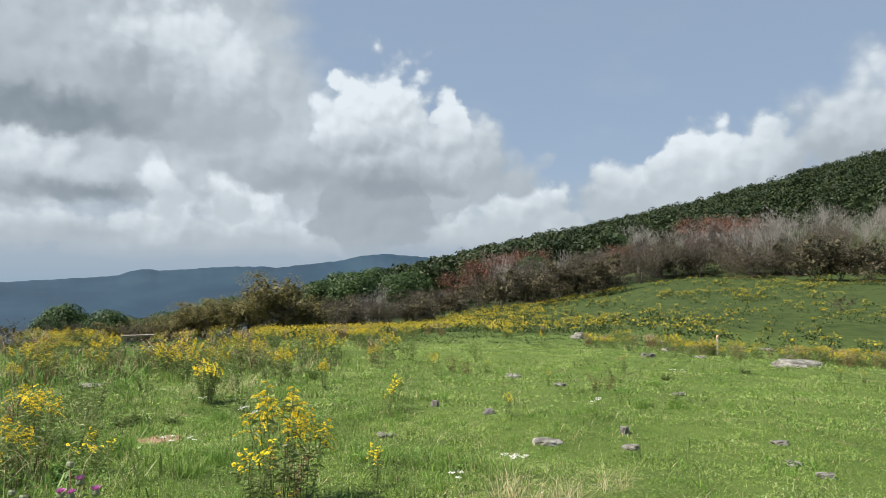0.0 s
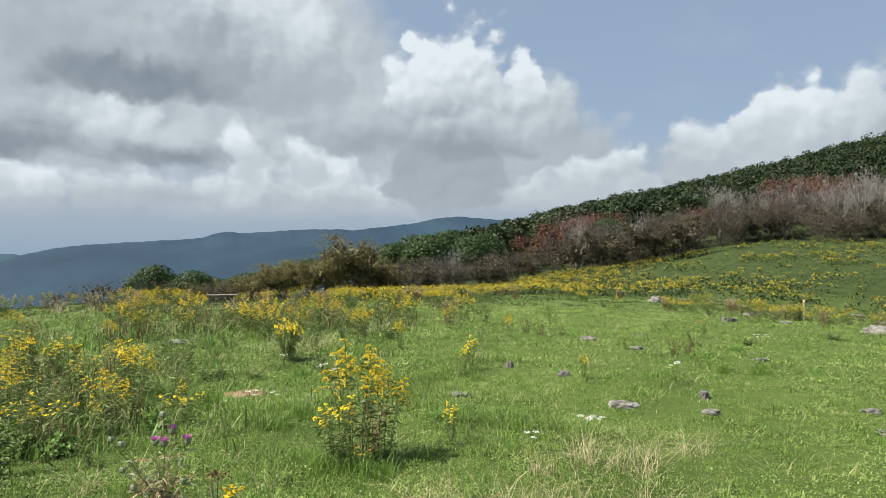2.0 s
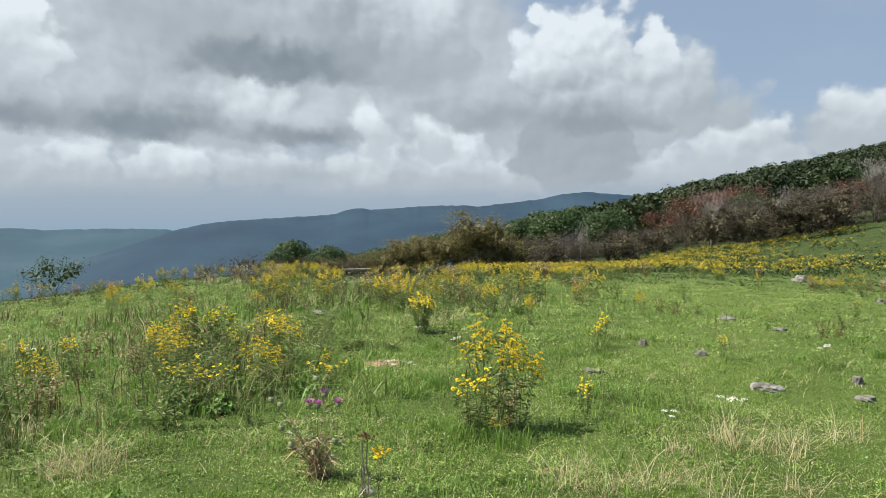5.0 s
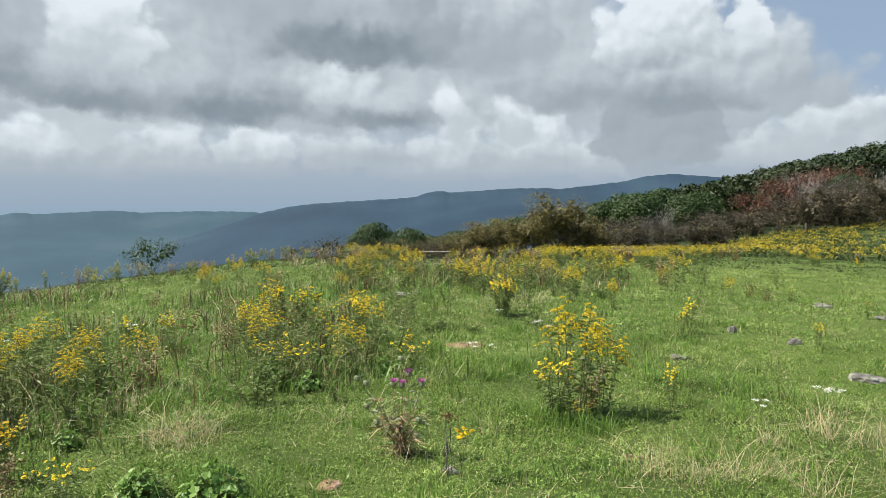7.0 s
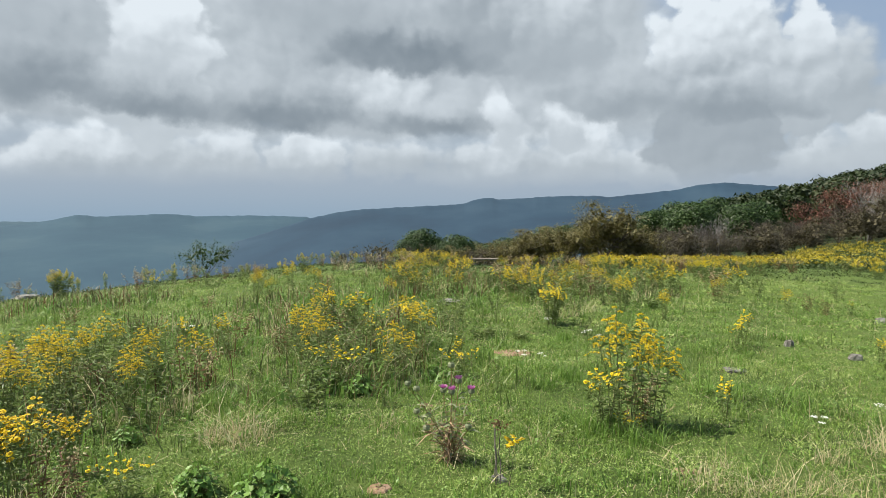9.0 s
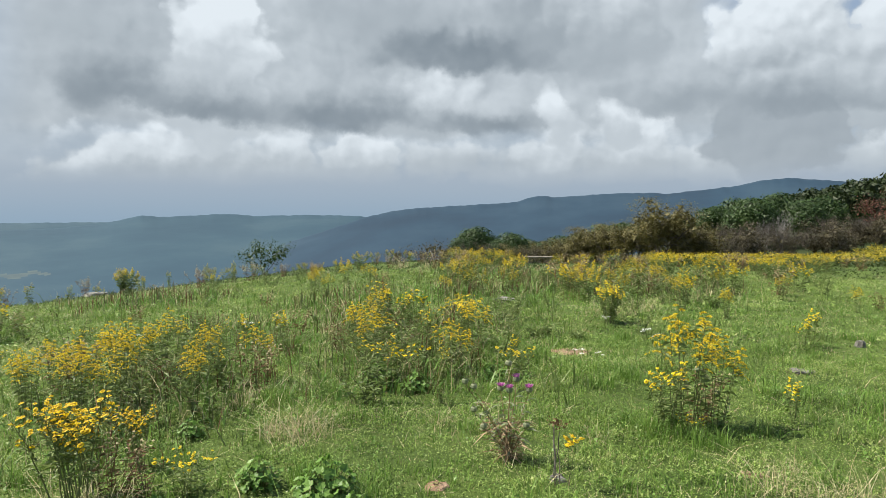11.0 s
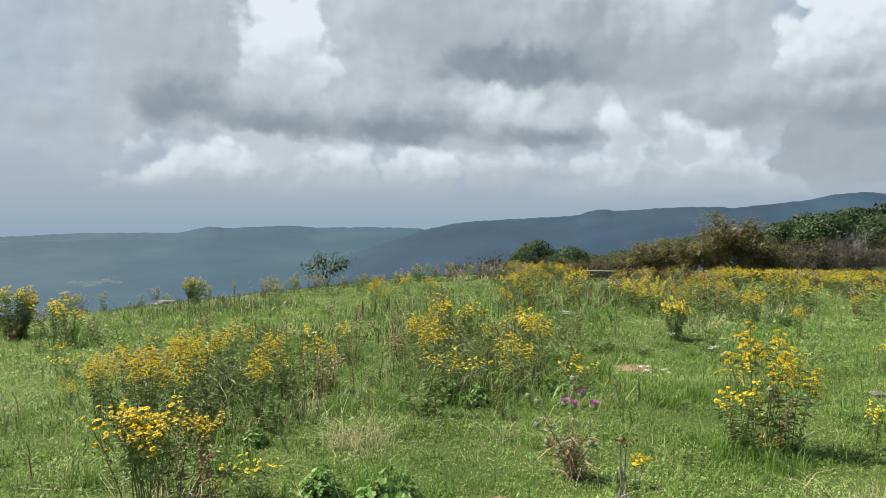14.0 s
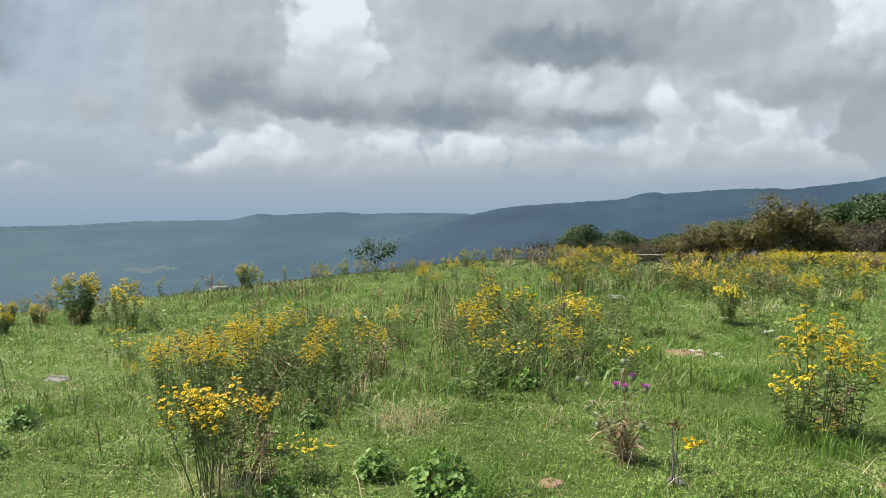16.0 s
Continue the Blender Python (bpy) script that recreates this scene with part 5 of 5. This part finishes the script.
def boxy(geo, cx, cy, cz, sx, sy, sz, tilt=0.0):
    s = np.array([[-1, -1, -1], [1, -1, -1], [1, 1, -1], [-1, 1, -1], [-1, -1, 1], [1, -1, 1], [1, 1, 1], [-1, 1, 1]], float)
    b = min(sx, sy, sz) * 0.12
    inner = []
    for axis in range(3):
        p = s * (np.array([sx, sy, sz]) / 2 - b)
        p[:, axis] = s[:, axis] * np.array([sx, sy, sz])[axis] / 2
        inner.append(p)
    pts = np.concatenate(inner)
    bm = bmesh.new()
    for p in pts:
        bm.verts.new(p)
    hull = bmesh.ops.convex_hull(bm, input=bm.verts)
    bm.verts.ensure_lookup_table()
    bm.verts.index_update()
    v = np.array([x.co for x in bm.verts])
    f = np.array([[x.index for x in face.verts] for face in bm.faces])
    bm.free()
    c, sn = math.cos(tilt), math.sin(tilt)
    v = np.stack([v[:, 0], v[:, 1] * c - v[:, 2] * sn, v[:, 1] * sn + v[:, 2] * c], 1)
    geo.add(v + (cx, cy, cz), f)
    return geo


def bench(x, y, turn):
    ob = stand("bench", x, y, turn)
    for sx in (-0.58, 0.58):
        part("leg", boxy(Geo(), sx, 0, 0.12, 0.14, 0.34, 0.48), WOOD, ob)
    for sy in (-0.11, 0.11):
        part("seat_plank", boxy(Geo(), 0, sy, 0.395, 1.5, 0.19, 0.07), WOOD, ob, "grey weathered seat plank")
    return tagged(ob, "low weathered grey wooden bench among tall weeds", "bench")


bench(-14.55, 35.1, 0.36)


def marker_post(x, y):
    ob = stand("marker_post", x, y, 0.3, 0.86)
    geo = Geo()
    tube(geo, [(0, 0, -0.2), (0.005, 0, 0.25), (0.0, 0.0, 0.53)], [0.036, 0.034, 0.032], 10)
    part("shaft", geo, PALE, ob, smooth=True)
    top = Geo()
    tube(top, [(0, 0, 0.52), (0, 0, 0.525), (0, 0, 0.63), (0, 0, 0.638)], [0.02, 0.036, 0.035, 0.004], 10)
    part("painted_top", top, PAINT, ob, "orange paint blaze", True)
    return tagged(ob, "pale wooden trail marker post with an orange top", "post")


marker_post(7.79, 20.88)


# ---- grass ----
def strewn(n, r0, r1, az0=-78, az1=40, seed=3):
    q = np.random.default_rng(seed)
    r = np.sqrt(q.uniform(r0 * r0, r1 * r1, n))
    a = np.radians(q.uniform(az0, az1, n))
    return r * np.sin(a), r * np.cos(a), q


def patchy(x, y, s=1.0):
    return 0.5 + 0.25 * (np.sin(x * 1.3 * s + 2.1 * np.sin(y * 0.7 * s)) + np.sin(y * 1.7 * s + 1.3 * np.sin(x * 0.9 * s + 1)))


def bunches(n, per, r0, r1, spread, seed):
    """Places gathered into small bunches, with a vigour for each bunch."""
    cx, cy, q = strewn(n // per, r0, r1, seed=seed)
    vig = np.repeat(q.uniform(0.3, 1.0, len(cx)) * (0.45 + 1.9 * patchy(cx, cy, 1.9) * patchy(cy + 3, cx, 4.3)), per)
    grazed = 0.55 + 0.45 * soft(9, -12, np.degrees(np.arctan2(cx, cy)) + 6 * np.sin(cx + cy * 0.7))
    vig = vig * np.repeat(grazed, per)
    x = np.repeat(cx, per) + q.normal(0, spread, len(cx) * per)
    y = np.repeat(cy, per) + q.normal(0, spread, len(cx) * per)
    return x, y, vig, q


def herbs(name, label, material, n, per, r0, r1, spread, size, rise, seed, up=0.9):
    """Small level leaves of the turf, in bunches."""
    global rng
    rng = np.random.default_rng(seed)
    x, y, vig, q = bunches(n, per, r0, r1, spread, seed)
    geo = Geo()
    flakes(geo, np.stack([x, y, ground_z(x, y) + q.uniform(0.1, 1.0, len(x)) * rise * vig], 1), size * (0.6 + 0.6 * vig), up)
    return tagged(new(name, geo.mesh(name, material)), label, "turf", kind="stuff")


def bunch_grass(name, label, material, n, per, r0, r1, spread, h0, h1, w, seed, lean=0.9, bend=True):
    global rng
    rng = np.random.default_rng(seed)
    x, y, vig, q = bunches(n, per, r0, r1, spread, seed)
    geo = Geo()
    h = (h0 + (h1 - h0) * q.uniform(0, 1, len(x)) ** 1.5) * vig * 1.3
    blades(geo, x, y, ground_z(x, y) - 0.005, h, w * q.uniform(0.7, 1.4, len(x)), lean, bend)
    return tagged(new(name, geo.mesh(name, material)), label, "grass", kind="stuff")


herbs("turf_leaves", "small clover leaves in the short turf", GRASS, 230000, 9, 2.2, 9, 0.035, 0.0078, 0.05, 36)
herbs("turf_leaves_beyond", "small leaves of the turf farther off", GRASS, 150000, 9, 9, 24, 0.06, 0.019, 0.08, 37)
herbs("turf_leaves_far", "leafy turf toward the crest", SHADED_TURF, 90000, 9, 24, 60, 0.12, 0.038, 0.10, 40)
herbs("low_herbs", "low broad-leaved herbs in the turf", WEED_BRIGHT, 40000, 14, 2.3, 14, 0.06, 0.013, 0.10, 41, 0.6)
bunch_grass("pasture_grass", "short grazed green pasture grass", GRASS, 120000, 14, 2.2, 8.5, 0.03, 0.02, 0.085, 0.005, 31, 1.0)
bunch_grass("pasture_grass_beyond", "short green pasture grass farther off", GRASS, 140000, 14, 8.5, 22, 0.05, 0.03, 0.10, 0.010, 32, 1.0, False)
bunch_grass("pasture_grass_far", "green pasture grass toward the crest", SHADED_TURF, 90000, 14, 22, 60, 0.10, 0.04, 0.13, 0.028, 33, 1.0, False)
bunch_grass("lush_tufts", "darker lush grass tufts in the pasture", LUSH, 45000, 30, 2.4, 16, 0.07, 0.05, 0.17, 0.006, 34, 0.9)
bunch_grass("rough_herbage", "rank herbage among the tall weeds", WEED, 26000, 12, 5, 24, 0.10, 0.06, 0.26, 0.010, 38, 0.9)
bunch_grass("dry_stems", "thin straw-coloured dry grass stems", STRAW, 14000, 5, 2.4, 24, 0.10, 0.06, 0.24, 0.0035, 35, 1.4)
bunch_grass("dead_blades", "short dead straw blades in the turf", STRAW, 48000, 6, 2.2, 14, 0.06, 0.02, 0.07, 0.005, 39, 2.2, False)
bunch_grass("slope_grass", "green grass of the pasture slope", SHADED_TURF, 60000, 10, 60, 130, 0.3, 0.10, 0.25, 0.08, 42, 1.0, False)


def rank_weeds(name, label, material, patches, per, h0, h1, width, lean, seed):
    """Tangled stems of tall weeds: patches as bearing, distance, half spread across and along."""
    global rng
    rng = np.random.default_rng(seed)
    geo = Geo()
    for az, r, across, along in patches:
        n = int(per * across * along)
        cx, cy = rng.normal(0, 0.55, n // 6) * across, rng.normal(0, 0.55, n // 6) * along
        u = np.repeat(cx, 6) + rng.normal(0, 0.06, len(cx) * 6)
        v = np.repeat(cy, 6) + rng.normal(0, 0.06, len(cx) * 6)
        a = math.radians(az)
        x = math.sin(a) * (r + v) + math.cos(a) * u
        y = math.cos(a) * (r + v) - math.sin(a) * u
        fade = np.exp(-0.6 * ((u / across) ** 2 + (v / along) ** 2))
        h = (h0 + (h1 - h0) * rng.uniform(0, 1, len(x)) ** 1.6) * (0.4 + 0.6 * fade)
        blades(geo, x, y, ground_z(x, y) - 0.005, h, width * rng.uniform(0.7, 1.4, len(x)) * (0.6 + r / 14), lean)
    return tagged(new(name, geo.mesh(name, material)), label, "weeds", kind="stuff")


RANK = [(-35, 7.6, 0.7, 1.5), (-33, 6.9, 0.8, 1.0), (-36, 6.6, 0.7, 0.9), (-31, 6.3, 0.6, 0.7), (-33, 6.4, 0.5, 0.6), (-38, 9.5, 0.8, 1.6), (-38, 13.5, 1.2, 1.6), (-47, 6.4, 0.6, 0.9), (-52, 6.0, 0.7, 1.2), (-57, 5.4, 0.6, 1.2),
        (-44, 8.5, 0.6, 1.2), (-30, 9.5, 0.8, 1.2), (-28, 14, 1.4, 1.8), (-20, 15, 1.6, 2.0), (-13, 15.5, 1.4, 2.0), (-47, 10.5, 1.0, 1.4), (-52, 17, 1.6, 2.2), (-24, 21, 2.4, 2.6)]
rank_weeds("rank_weed_stems", "tangled green-brown stems of tall weeds", STALK, RANK, 190, 0.10, 0.50, 0.006, 0.6, 61)
rank_weeds("rank_weed_leaves", "tangled leaves of tall weeds", WEED_BRIGHT, RANK, 300, 0.07, 0.30, 0.013, 1.2, 62)
rank_weeds("withered_stems", "withered brown stems among tall weeds", BROWN, RANK, 85, 0.12, 0.55, 0.006, 0.6, 63)
rank_weeds("straw_stems", "pale straw stems among tall weeds", STRAW, RANK, 85, 0.10, 0.48, 0.0045, 0.9, 64)


def meadow_far():
    """Weeds and yellow bloom on the slope below the wood, too many to count."""
    global rng
    rng = np.random.default_rng(41)
    green_geo, gold = Geo(), Geo()
    n = 7500
    az = rng.uniform(-14, 38, n)
    r = np.sqrt(44 ** 2 + ((edge_r(az) - 2) ** 2 - 44 ** 2) * rng.uniform(0, 1, n))
    x, y = r * np.sin(np.radians(az)), r * np.cos(np.radians(az))
    p = 0.5 * patchy(x, y, 0.16) + 0.5 * patchy(y, x, 0.5) + 0.16 * soft(15, 2, az) + 0.15 * soft(60, 46, r)
    keep = p + rng.normal(0, 0.14, n) > 0.68
    x, y = x[keep], y[keep]
    z = ground_z(x, y)
    m = len(x)
    tall = rng.uniform(0.35, 0.8, m)
    foot = np.stack([x, y, z], 1)
    for _ in range(16):
        at = foot + rng.normal(0, 1, (m, 3)) * (0.20, 0.20, 0.0) + np.stack([x * 0, x * 0, rng.uniform(0.0, 0.85, m) * tall], 1)
        flakes(green_geo, at, 0.105, 0.2)
    for _ in range(14):
        at = foot + rng.normal(0, 1, (m, 3)) * (0.16, 0.16, 0.0) + np.stack([x * 0, x * 0, rng.uniform(0.78, 1.1, m) * tall], 1)
        flakes(gold, at[rng.uniform(0, 1, m) < 0.7], 0.062, 0.6)
    tagged(new("slope_weeds", green_geo.mesh("slope_weeds", SLOPE_WEED)), "green weeds dotting the pasture slope", "weeds", kind="stuff")
    tagged(new("slope_bloom", gold.mesh("slope_bloom", OLD_GOLD)), "yellow bloom of weeds on the pasture slope", "flowers", kind="stuff")


meadow_far()
